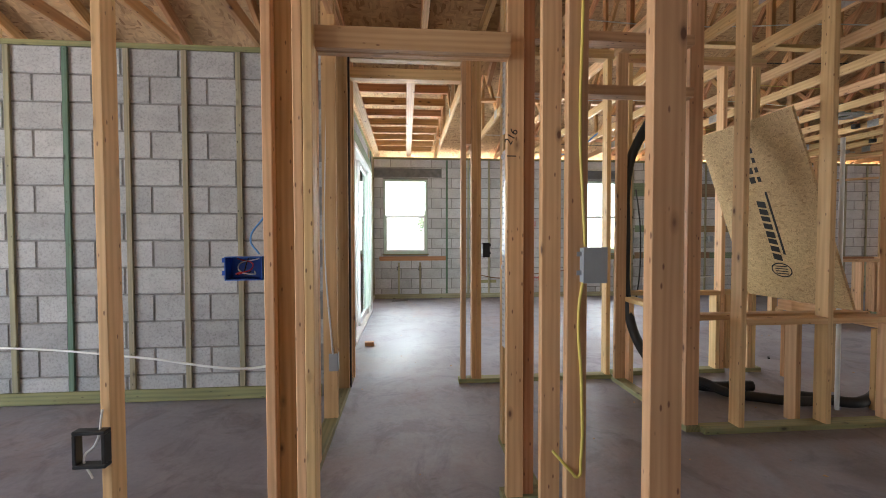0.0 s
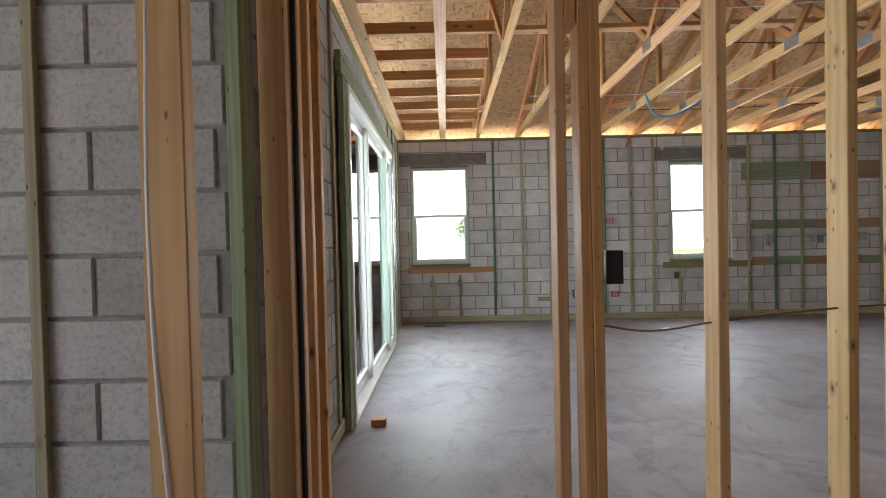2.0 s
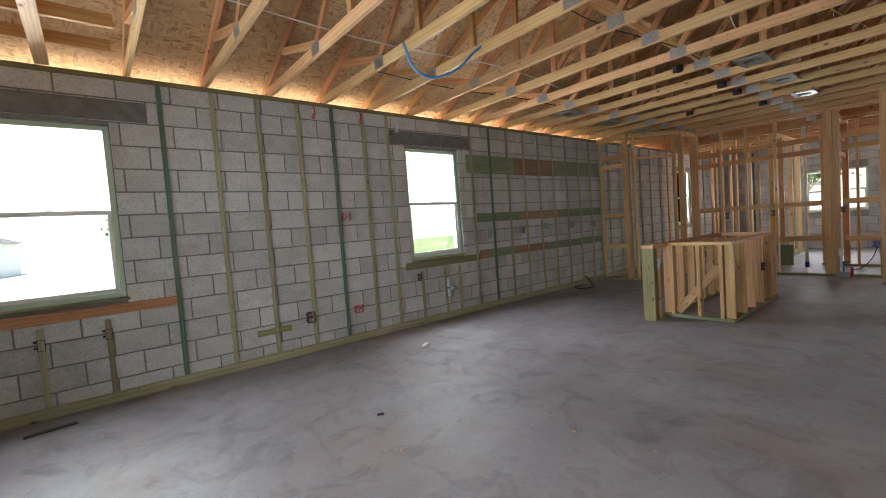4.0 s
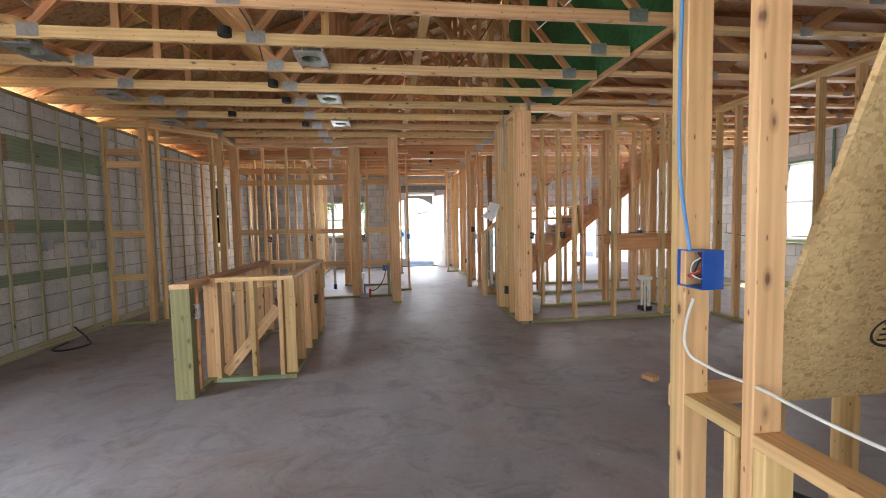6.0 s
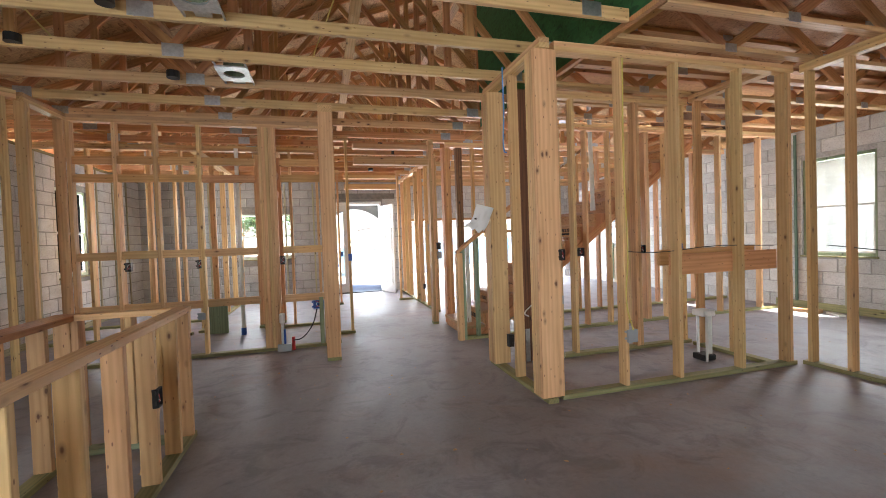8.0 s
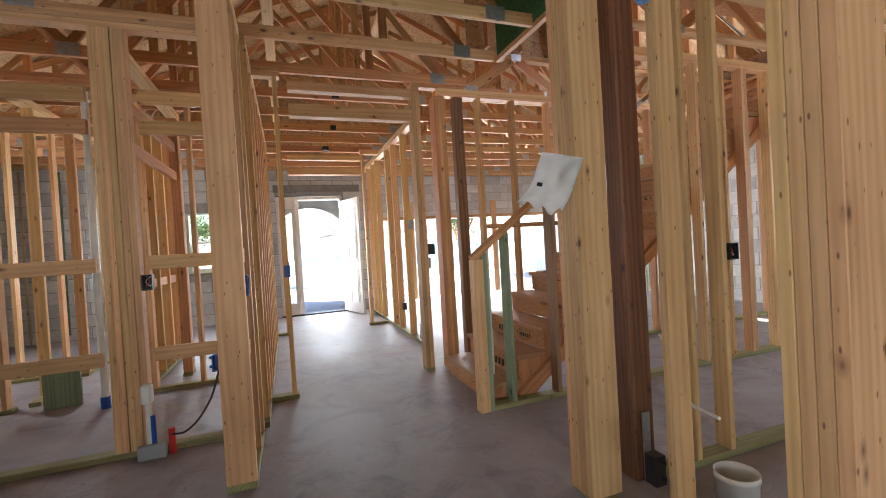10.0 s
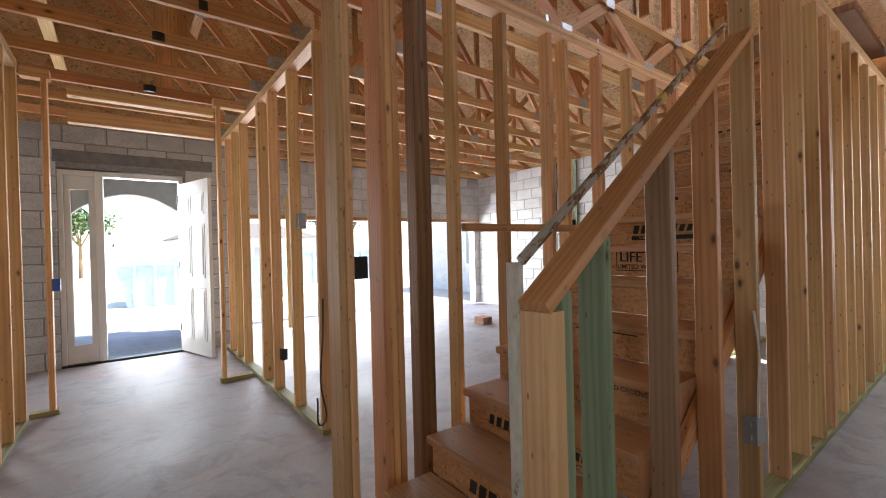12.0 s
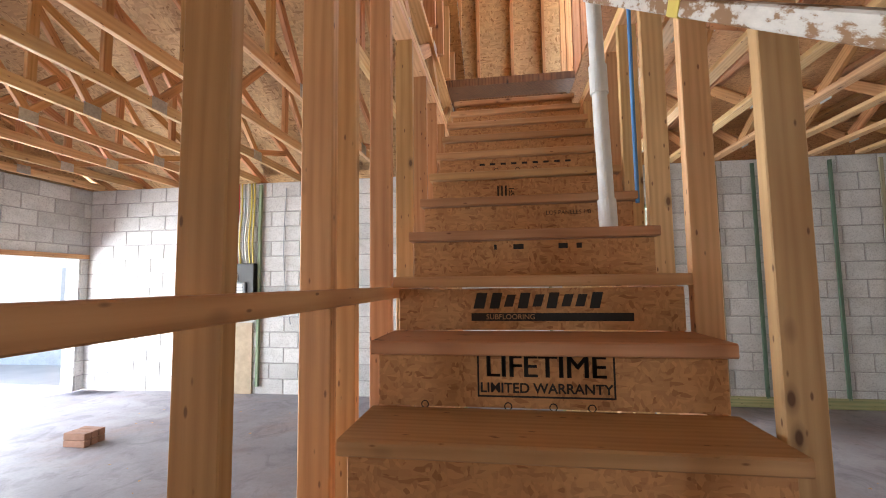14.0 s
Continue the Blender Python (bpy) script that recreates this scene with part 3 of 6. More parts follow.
window("window_5", (FX, 6.88), -90, 0.61, 1.07, 0.95)
window("window_6", (FX, 6.21), -90, 0.59, 1.07, 0.95)

sl = thing("door_1", (LX + 0.085, BY + 0.2 + 1.28, 0), "sliding glass patio door with white frame and green-tinted panes", "sliding door", kind="structure", rz=90)


def slider():
    w, h = 2.34, 2.29

    def bar(nm, x0, x1, y0, y1, z0, z1, mt, par=sl, bev=0.004):
        bm = bmesh.new()
        box_bm(bm, x0, x1, y0, y1, z0, z1, bev)
        return part(nm, bm, mt, par)
    for x in (0, w - 0.05):
        bar("jamb", x, x + 0.05, 0.0, 0.14, 0, h, WHITEPL)
    bar("head", 0.05, w - 0.05, 0.0, 0.14, h - 0.05, h, WHITEPL)
    bar("track", 0.05, w - 0.05, 0.0, 0.14, 0, 0.03, WHITEPL)
    for k, (a, b, y, g) in enumerate(((0.05, 1.0, 0.09, GLASS), (0.94, 1.94, 0.05, GLASS_G), (1.88, w - 0.05, 0.015, GLASS_G))):
        panel = bar("door_panel", a, a + 0.06, y, y + 0.035, 0.03, h - 0.05, WHITEPL)
        bar("stile", b - 0.06, b, y, y + 0.035, 0.03, h - 0.05, WHITEPL, panel)
        bar("rail", a + 0.06, b - 0.06, y, y + 0.035, 0.03, 0.12, WHITEPL, panel)
        bar("rail", a + 0.06, b - 0.06, y, y + 0.035, h - 0.12, h - 0.05, WHITEPL, panel)
        p = bar("pane", a + 0.055, b - 0.055, y + 0.014, y + 0.02, 0.115, h - 0.115, g, panel, 0)
        p.visible_shadow = False


slider()


def front_door():
    t = thing("door_2", (FX, 4.72, 0), "white front door frame with a tall glazed sidelight", "door frame", kind="structure", rz=-90)

    def bar(nm, x0, x1, y0, y1, z0, z1, mt, par=t, bev=0.004):
        bm = bmesh.new()
        box_bm(bm, x0, x1, y0, y1, z0, z1, bev)
        return part(nm, bm, mt, par)
    for x0, x1 in ((0, 0.05), (0.33, 0.41), (1.18, 1.23)):
        bar("jamb", x0, x1, 0.02, 0.16, 0, 2.28, DOORP)
    bar("head", 0.05, 0.33, 0.02, 0.16, 2.22, 2.28, DOORP)
    bar("head", 0.41, 1.18, 0.02, 0.16, 2.22, 2.28, DOORP)
    bar("sidelight_rail", 0.05, 0.33, 0.05, 0.10, 0.02, 0.24, DOORP)
    bar("sidelight_rail", 0.05, 0.33, 0.05, 0.10, 2.06, 2.22, DOORP)
    for x in (0.05, 0.27):
        bar("sidelight_stile", x, x + 0.06, 0.05, 0.10, 0.24, 2.06, DOORP)
    p = bar("pane", 0.10, 0.28, 0.07, 0.076, 0.24, 2.06, GLASS, bev=0)
    p.visible_shadow = False
    bar("threshold", 0, 1.23, 0.0, 0.2, 0, 0.025, BLACK)
    # the leaf stands open, hinged on the garage side
    lw, lh = 0.80, 2.14
    leaf = thing("front_door", (FX - 0.02, 3.535, 0.03), "open white six-panel front door with lever handle", "door", rz=197)
    bm = bmesh.new()
    box_bm(bm, 0, lw, -0.02, 0.02, 0, lh, 0.002)
    slabd = part("door_leaf", bm, DOORP, leaf)
    for x0, x1 in ((0.10, 0.36), (0.44, 0.70)):
        for z0, z1 in ((0.18, 0.82), (0.95, 1.60), (1.72, 1.98)):
            for s in (-1, 1):
                bm = bmesh.new()
                box_bm(bm, x0, x1, min(s * 0.02, s * 0.026), max(s * 0.02, s * 0.026), z0, z1, 0.006)
                box_bm(bm, x0 + 0.04, x1 - 0.04, min(s * 0.026, s * 0.032), max(s * 0.026, s * 0.032), z0 + 0.04, z1 - 0.04, 0.006)
                part("raised_panel", bm, DOORP, slabd)
    bm = bmesh.new()
    cyl_bm(bm, (0.735, 0.02, 0.98), (0.735, 0.07, 0.98), 0.028)
    cyl_bm(bm, (0.735, 0.065, 0.98), (0.62, 0.065, 0.99), 0.011)
    part("lever_handle", bm, GALV, leaf, "satin metal lever handle")
    for z in (0.25, 1.05, 1.9):
        bm = bmesh.new()
        cyl_bm(bm, (0, -0.024, z), (0, -0.024, z + 0.1), 0.009)
        part("hinge", bm, GALV, leaf)


front_door()

# ---------------------------------------------------------------- framed partitions
WALLS = {}


def frame_wall(name, p, q, studs, label="open stud partition of pale sawn pine", top=CZ, double_top=True, mt=PINE, plate=True, gaps=(), base=PT, deep=D):
    """A stud wall from p to q. studs: distances along it of single two-by-fours, or (distance, count, material)."""
    a = math.degrees(math.atan2(q[1] - p[1], q[0] - p[0]))
    length = math.hypot(q[0] - p[0], q[1] - p[1])
    w = thing(name, (*p, 0), label, "stud wall", kind="structure", rz=a)
    WALLS[name] = w

    def piece(nm, p0, p1, ww, dd, m, up):
        ob = member(nm, p0, p1, ww, dd, m, None, up)
        mm = ob.matrix_world.copy() if ob.parent else ob.matrix_basis.copy()
        ob.parent, ob.matrix_basis = w, mm
        return ob
    if plate:
        spans = [(-S / 2, length + S / 2)]
        for g0, g1 in gaps:
            spans = minus(spans, g0, g1)
        for s0, s1 in spans:
            piece("bottom_plate", (s0, 0, S / 2), (s1, 0, S / 2), deep, S, base, (0, 0, 1))
    zt = top
    for k in range(2 if double_top else 1):
        piece("top_plate", (-S / 2, 0, zt - S / 2), (length + S / 2, 0, zt - S / 2), deep, S, mt, (0, 0, 1))
        zt -= S + 0.0005
    for s in studs:
        u, n, m = (s, 1, mt) if isinstance(s, (int, float)) else s
        for k in range(n):
            uu = u + (k - (n - 1) / 2) * (S + 0.001)
            z0 = S if plate and not any(g0 < uu < g1 for g0, g1 in gaps) else 0.0
            lean = random.uniform(-0.004, 0.004)
            piece("stud", (uu + lean, random.uniform(-0.003, 0.003), z0), (uu - lean, 0, zt), S, deep, m, (0, 1, 0))
    return w


def rail(w, u0, u1, z, mt=PINE, flat=True, name="blocking", off=0.0, h=None):
    """A horizontal piece in a stud wall: flat (narrow edge up is False)."""
    hh = h or (D if flat else S)
    dd = S if flat else D
    ob = member(name, (u0, off, z), (u1, off, z), dd, hh, mt, None, (0, 0, 1))
    mm = ob.matrix_basis.copy() if ob.matrix_basis != Matrix.Identity(4) else ob.matrix_world.copy()
    ob.parent, ob.matrix_basis = w, mm
    return ob


def blocks_between(w, us, z, mt=PINE, flat=True, h=None):
    for a, b in zip(us, us[1:]):
        rail(w, a + S / 2 + 0.001, b - S / 2 - 0.001, z + random.uniform(-0.004, 0.004), mt, flat, h=h)


# first doorway, where the walk starts
w = frame_wall("wall_stud_1", (-4.6, 2.20), (-0.23, 2.20), [0.0, 0.8, 1.6, 2.4, 3.0, 3.575, 4.20, 4.319, (4.358, 1, PINE)], gaps=((3.7, 4.1),))
member("stud", (-0.343, 2.225, S), (-0.343, 2.225, CZ - 2 * S), 0.083, S, PINE_W, w, (0, 1, 0))
w = frame_wall("wall_stud_2", (0.60, 2.315), (0.80, 2.315), [])
w2 = w
member("stud", (0.632, 2.289, S), (0.632, 2.289, CZ - 2 * S), 0.076, S, PINE, w, (0, 1, 0))
member("stud", (0.70, 2.31, S), (0.70, 2.31, CZ - 2 * S), 0.05, S, PINE_W, w, (0, 1, 0))
member("stud", (0.76, 2.185, S), (0.76, 2.185, CZ - 2 * S), 0.084, S, PINE, w, (0, 1, 0))
w = frame_wall("wall_stud_29", (0.81, 1.45), (0.81, 2.03), [])
member("stud", (0.832, 1.49, S), (0.832, 1.49, CZ - 2 * S), 0.092, S, PINE, w, (0, 1, 0))
member("stud", (0.80, 2.005, S), (0.80, 2.005, CZ - 2 * S), 0.08, S, PINE, w, (0, 1, 0))
h1 = thing("door_header_1", (-0.20, 2.25, 1.97), "flat pine header over a framed doorway", "header", kind="structure")
for dy in (-0.024, 0.024):
    member("header_board", (-0.222, 2.25 + dy, 2.04), (0.594, 2.25 + dy, 2.04), S, 0.092, PINE, h1)
w = frame_wall("wall_stud_3", (-0.345, 2.22), (-0.345, 4.02), [0.03, 0.44, 1.00, (1.55, 1, PINE), 1.67, 1.79])
member("stud", (-0.418, 3.675, S), (-0.418, 3.675, CZ - 2 * S), 0.045, 0.07, PT_G, w, (0, 1, 0))
member("stud", (-0.345, 4.14, 0.0), (-0.345, 4.14, CZ), D, S, PINE_W, w, (0, 1, 0))
w = frame_wall("wall_stud_4", (0.735, 2.38), (0.735, 2.86), [(0.27, 2, PINE_W), (0.425, 2, PINE)])
h3 = thing("door_header_3", (1.3, 2.88, 2.05), "pair of flat pine rails over a side doorway", "header", kind="structure")
for z in (2.08, 2.39):
    member("header_board", (0.785, 2.88, z), (1.865, 2.88, z), D, S + 0.02, PINE, h3)
# second doorway, into the great room
w = frame_wall("wall_stud_5", (0.60, 3.93), (1.88, 3.93), [0.02, (0.125, 2, PINE_W), 0.59, 1.05, 1.26])
member("jamb_filler", (0.66, 3.93, 1.98), (0.66, 3.93, 2.7), 0.042, D, PINE_W, w, (0, 1, 0))
w = frame_wall("wall_stud_30", (1.98, 3.995), (3.31, 3.995), [0.1, 0.375, (0.97, 1, PINE), (1.255, 2, PINE)], gaps=((1.0, 1.2),))
w5 = w
h2 = thing("door_header_2", (-0.30, 3.95, 2.50), "pair of pine headers over a framed doorway", "header", kind="structure")
member("header_board", (-0.30, 3.95, 2.69), (0.60, 3.95, 2.69), D, 0.075, PINE, h2)
member("header_board", (-0.30, 3.95, 2.54), (0.60, 3.95, 2.54), D, 0.085, PINE, h2)
# closet for the air handler
w = frame_wall("wall_stud_6", (1.92, 2.90), (1.92, 3.83), [(0.03, 2, PINE), 0.9])
w = frame_wall("wall_stud_7", (1.99, 2.88), (3.24, 2.88), [0.22, 0.80, 1.25])
w7 = w
w = frame_wall("wall_stud_8", (3.28, 0.85), (3.28, 2.80), [0.05, 0.5, 0.95, 1.4, 1.9])
# platform in the closet
pf = thing("platform", (2.0, 2.62, 0), "low stud platform of pine inside the closet", "platform", kind="structure")
for (a, b) in (((2.0, 3.0), (3.2, 3.0)), ((2.0, 3.05), (2.0, 3.86))):
    member("rim", (*a, 0.70), (*b, 0.70), D, S, PINE, pf)
for p in ((2.0, 3.1), (2.0, 3.45), (2.0, 3.8), (2.7, 3.0)):
    member("leg", (*p, 0.0), (*p, 0.68), S, D, PINE, pf, (0, 1, 0))
member("rim", (3.45, 3.0, 0.62), (3.45, 3.90, 0.62), S, D, PINE, pf)
for p in ((3.45, 3.1), (3.45, 3.45), (3.45, 3.82)):
    member("leg", (*p, 0.0), (*p, 0.57), D, S, PINE, pf, (0, 1, 0))
blocks_between(w5, [0.1, 0.375, 0.97, 1.235], 0.72, PINE, False)
for u in (0.42, 0.93, 1.03):
    member("leg", (1.98 + u, 3.995, S), (1.98 + u, 3.995, 0.70), S, D, PINE, pf, (0, 1, 0))
rail(w7, 0.24, 1.23, 0.69, PINE, False)

# den partitions beside the great room
w = frame_wall("wall_stud_9", (3.33, 0.575), (7.17, 0.575), [0.05, 0.45, 0.85, 1.25, 1.7, 2.1, (2.47, 1, PINE), (2.90, 2, PINE), 3.02, 3.49, 3.80])
w = frame_wall("wall_stud_10", (7.24, 0.70), (7.24, 3.14), [(0.06, 2, PINE), 0.62, 1.31, 1.86])
w10 = w
w = frame_wall("wall_stud_11", (8.24, 0.9), (8.24, 2.86), [0.05, 0.2, (0.68, 2, PINE), 1.47, 1.72])
w11 = w
w = frame_wall("wall_stud_12", (7.3, 0.9), (8.1, 0.9), [0.35, 0.75])
w = frame_wall("wall_stud_28", (7.18, 3.265), (8.32, 3.265), [0.56])
for x0, n, yc, dp in ((7.20, 4, 3.25, 0.19), (8.17, 4, 3.255, 0.17)):
    for k in range(n):
        member("stud", (x0 + k * (S + 0.001), yc, S + 0.001), (x0 + k * (S + 0.001), yc, CZ - 2 * S - 0.001), S, dp, PINE, w, (0, 1, 0))
w28 = w
col = thing("post_1", (8.27, 2.94, 0), "dark laminated timber post with a steel base strap", "post", kind="structure")
member("post_shaft", (8.29, 2.94, 0), (8.29, 2.94, CZ), 0.11, 0.13, OLDWOOD, col, (0, 1, 0), 0.008)
member("strap", (8.225, 2.94, 0.0), (8.225, 2.94, 0.34), 0.004, 0.05, GALV, col, (0, 1, 0))

# kitchen end wall, pantry and hall
w = frame_wall("wall_stud_13", (9.83, 4.93), (9.83, 7.58), [0.0, (0.62, 5, PINE), 1.36, 1.8, 2.2, 2.62])
w13 = w
us = [0.0, 0.50, 0.74, 1.36, 1.8, 2.2, 2.62]
for z in (0.63, 1.23, 2.10, 2.30):
    blocks_between(w, us[:2], z, PINE if z < 2 else PINE_W, True)
    blocks_between(w, us[2:], z, PINE if z < 2 else PINE_W, True)
w = frame_wall("wall_stud_14", (9.07, 4.86), (9.76, 4.86), [0.0, 0.40, 0.66], deep=0.15)
rail(w, 0.02, 0.38, 0.68, PINE, True, off=-0.03)
rail(w, 0.02, 0.38, 1.24, PINE, True, off=-0.03)
rail(w, 0.02, 0.38, 2.3, PINE, True, off=-0.03)
w = frame_wall("wall_stud_15", (9.88, 4.80), (13.2, 4.80), [0.1, 0.5, 0.85, 1.25, 1.65, 2.05, 2.45, 2.85, 3.3])
w = frame_wall("wall_stud_16", (10.43, 4.56), (10.43, 4.74), [0.02])
w = frame_wall("wall_stud_17", (13.36, 4.60), (13.36, 4.74), [0.02])
w = frame_wall("wall_stud_18", (8.36, 8.26), (8.36, 8.83), [(0.03, 2, PINE), 0.53])
for z in (0.66, 1.27, 2.22, 2.39):
    blocks_between(w, [0.03, 0.53], z)
dg = frame_wall("wall_stud_19", (8.42, 8.24), (9.08, 7.62), [0.08, 0.83], gaps=((0.12, 0.8),))
rail(dg, 0.12, 0.79, 2.32, PINE, False)
w = frame_wall("wall_stud_20", (9.14, 7.60), (9.78, 7.60), [(0.03, 2, PINE), 0.6])
w = frame_wall("wall_stud_21", (11.3, 5.0), (11.3, 8.80), [0.0, 0.4, 0.8, 1.9, 2.3, 2.7, 3.05, 3.72], gaps=((0.85, 1.85),))
w = frame_wall("wall_stud_22", (11.4, 6.75), (14.98, 6.75), [0.2, 1.0, 1.8, 2.6, 3.4], gaps=((0.25, 0.95),))
w = frame_wall("wall_stud_31", (12.5, 6.85), (12.5, 8.78), [0.1, 0.5, 0.9, 1.3, 1.7])
w = frame_wall("wall_stud_32", (11.4, 5.9), (13.0, 5.9), [0.1, 0.5, 0.9, 1.3, 1.55])
blocks_between(w, [0.1, 0.5, 0.9, 1.3, 1.55], 1.0, PINE_W)
w = frame_wall("wall_stud_34", (9.95, 5.62), (11.85, 5.62), [(1.84, 3, PINE_W)], gaps=((0.1, 1.75),))
for z in (2.10, 2.40):
    rail(w, -0.06, 1.76, z, PINE_W, True)
# foyer wall towards the garage
w = frame_wall("wall_stud_23", (11.52, 3.03), (14.98, 3.03), [0.0, 0.58, 1.14, (1.52, 2, PINE), 2.3, 2.7, 3.1])
w23 = w
w = frame_wall("wall_stud_24", (13.36, 3.12), (13.36, 3.38), [0.24])
w = frame_wall("wall_stud_25", (10.57, 3.30), (10.57, 3.34), [(0.02, 2, PINE)], deep=0.14)
# dropped headers across the hall
for k, x in enumerate((10.43, 13.36)):
    h = thing(f"hall_header_{k + 1}", (x, 3.35, 2.3), "pair of pine boards dropped across the hall", "header", kind="structure")
    y0, y1 = (3.4, 4.48)
    member("header_board", (x, y0, 2.445), (x, y1, 2.445), D, 0.11, PINE, h)
    member("header_board", (x, y0, 2.65), (x, y1, 2.65), D, S * 2, PINE, h)

# ---------------------------------------------------------------- stairs
RISE, RUN, SX0, SX1 = 0.183, 0.244, 9.475, 10.40


def nose(n):
    return 3.45 - RUN * n, RISE * n - 0.027


st = thing("stairs", (9.9, 3.2, 0), "raw wooden stairs with printed subfloor-board risers", "stairs", kind="structure")
for n in range(1, 17):
    y, z = nose(n)
    tr = member("tread", (SX0 - 0.015, y - 0.135, z - 0.019), (SX1 + 0.015, y - 0.135, z - 0.019), 0.27, S, TREAD, st, (0, 0, 1), 0.005)
    box("riser", SX0, SX1, y - 0.045, y - 0.025, z - RISE + 0.002, z - 0.042, OSB_T, st, 0.002)
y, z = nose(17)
# The top riser is darker than the others, in the posts' colour.
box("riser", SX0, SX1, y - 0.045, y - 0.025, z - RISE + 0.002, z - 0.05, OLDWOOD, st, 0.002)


def cut_stringer(x0, x1):
    """A plank notched for each step, with a straight lower edge."""
    bm = bmesh.new()
    pts = []
    for n in range(1, 17):
        y, z = nose(n)
        pts += [(y - 0.046, z - RISE - 0.041), (y - 0.046, z - 0.041)]
    y, z = nose(17)
    pts += [(y - 0.046, z - RISE - 0.041), (y - 0.046, z - 0.30), (nose(1)[0] - 0.40, 0.002), (nose(1)[0] - 0.046, 0.002)]
    pts[0] = (pts[0][0], 0.05)
    a = [bm.verts.new((x0, p[0], p[1])) for p in pts]
    b = [bm.verts.new((x1, p[0], p[1])) for p in pts]
    bm.faces.new(a)
    bm.faces.new(b[::-1])
    for k in range(len(pts)):
        q = (k + 1) % len(pts)
        bm.faces.new((a[k], b[k], b[q], a[q]))
    bmesh.ops.recalc_face_normals(bm, faces=bm.faces)
    return put(part("stringer", bm, PINE_W, None), Matrix.Identity(4), st)


cut_stringer(SX0 + 0.012, SX0 + 0.05)
cut_stringer(SX1 - 0.05, SX1 - 0.012)
a, b = nose(2.2), nose(16)
member("stair_ledger", (SX0 - 0.012, a[0] + 0.02, a[1] - 0.36), (SX0 - 0.012, b[0], b[1] - 0.33), S, D, PINE_W, st, (0, 0, 1))

# near side: low wall with sloping cap, then full studs
rw = frame_wall("wall_stud_26", (9.395, 3.20), (9.395, -2.28), [], top=CZ)
for ob in [o for o in rw.children if o.name.startswith("top_plate")]:
    bpy.data.objects.remove(ob)


def rail_z(y):
    return 1.125 + (3.3 - y) * 0.75


newel = thing("newel_post", (9.32, 3.29, 0), "pine newel with a green treated stud beside it", "newel post", kind="structure")
member("newel", (9.395, 3.285, 0), (9.395, 3.285, rail_z(3.3) - 0.02), 0.089, S * 2, PINE, newel, (0, 1, 0))
member("side_stud", (9.395, 3.235, 0), (9.395, 3.235, rail_z(3.235) - 0.02), 0.089, S, PT_G, newel, (0, 1, 0))
for y, m in ((3.05, PT_G), (2.65, OLDW2), (2.27, PINE_W)):
    member("knee_stud", (9.395, y, S), (9.395, y, rail_z(y) - 0.02), 0.089, S, m, newel, (0, 1, 0))
member("sloping_cap", (9.395, 3.315, rail_z(3.315)), (9.395, 1.84, rail_z(1.84)), 0.092, S, PINE_W, newel, (0, 0, 1))
for y, n in ((1.85, 1), (1.43, 1), (1.06, 1), (0.72, 1), (0.42, 2), (0.1, 1), (-0.2, 1), (-0.5, 1), (-0.9, 1), (-1.3, 1), (-1.7, 1)):
    for k in range(n):
        member("stud", (9.395, y + k * (S + 0.001), S), (9.395, y + k * (S + 0.001), CZ - 2 * S), D, S, PINE, rw, (0, 1, 0))
for k in range(2):
    member("top_plate", (9.395, 1.8, CZ - S / 2 - k * (S + .001)), (9.395, -2.3, CZ - S / 2 - k * (S + .001)), D, S, PINE, rw)
# white temporary handrail
tmp = thing("temporary_rail", (9.69, 3.07, 0), "paint-worn white temporary handrail post beside the stairs", "handrail")
member("rail_post", (9.69, 3.07, 0.0), (9.69, 3.07, 1.215), 0.038, 0.05, CREAM, tmp, (0, 1, 0))
member("rail_bar", (9.66, 3.07, 1.22), (9.68, 1.2, 2.57), 0.026, 0.032, FLAKED, tmp, (0, 0, 1))
member("yellow_tape", (9.6708, 2.06, 1.949), (9.6713, 2.01, 1.985), 0.030, 0.036, YELLOW, tmp, (0, 0, 1))
# far side: full studs with a ledger, and a floor truss over them
FS = [0.0, 0.41, 0.80, 1.23, 1.41, 1.82, 2.25, 2.65, 3.05, 3.45, 3.85, 4.25, 4.65]
fw = frame_wall("wall_stud_27", (10.53, 3.07), (10.53, -2.28), [(u, 1, PINE_W) for u in FS[1:]], top=CZ - 0.03, gaps=((-0.1, 0.26),))
for k in range(3):
    member("stud", (10.57, 3.04 + k * (S + 0.001), 0.001), (10.57, 3.04 + k * (S + 0.001), CZ - 0.108), 0.14, S, PINE_W, fw, (0, 1, 0))
rail(fw, 0.43, 2.6, 1.38, PINE_W, True, "ledger", off=-0.06, h=0.045)
c2 = thing("post_2", (10.545, 2.88, 0), "dark reddish laminated timber post beside the stairs", "post", kind="structure")
member("post_shaft", (10.545, 2.88, 0.0), (10.545, 2.88, CZ - 0.108), 0.09, 0.10, OLDWOOD, c2, (0, 1, 0), 0.006)

# ---------------------------------------------------------------- kitchen island frame
isl = thing("kitchen_island", (6.6, 6.2, 0), "open kitchen island frame of pine studs with a flat top plate", "kitchen island")
IX0, IX1, IY0, IY1, IH = 5.76, 7.48, 5.86, 6.52, 0.90
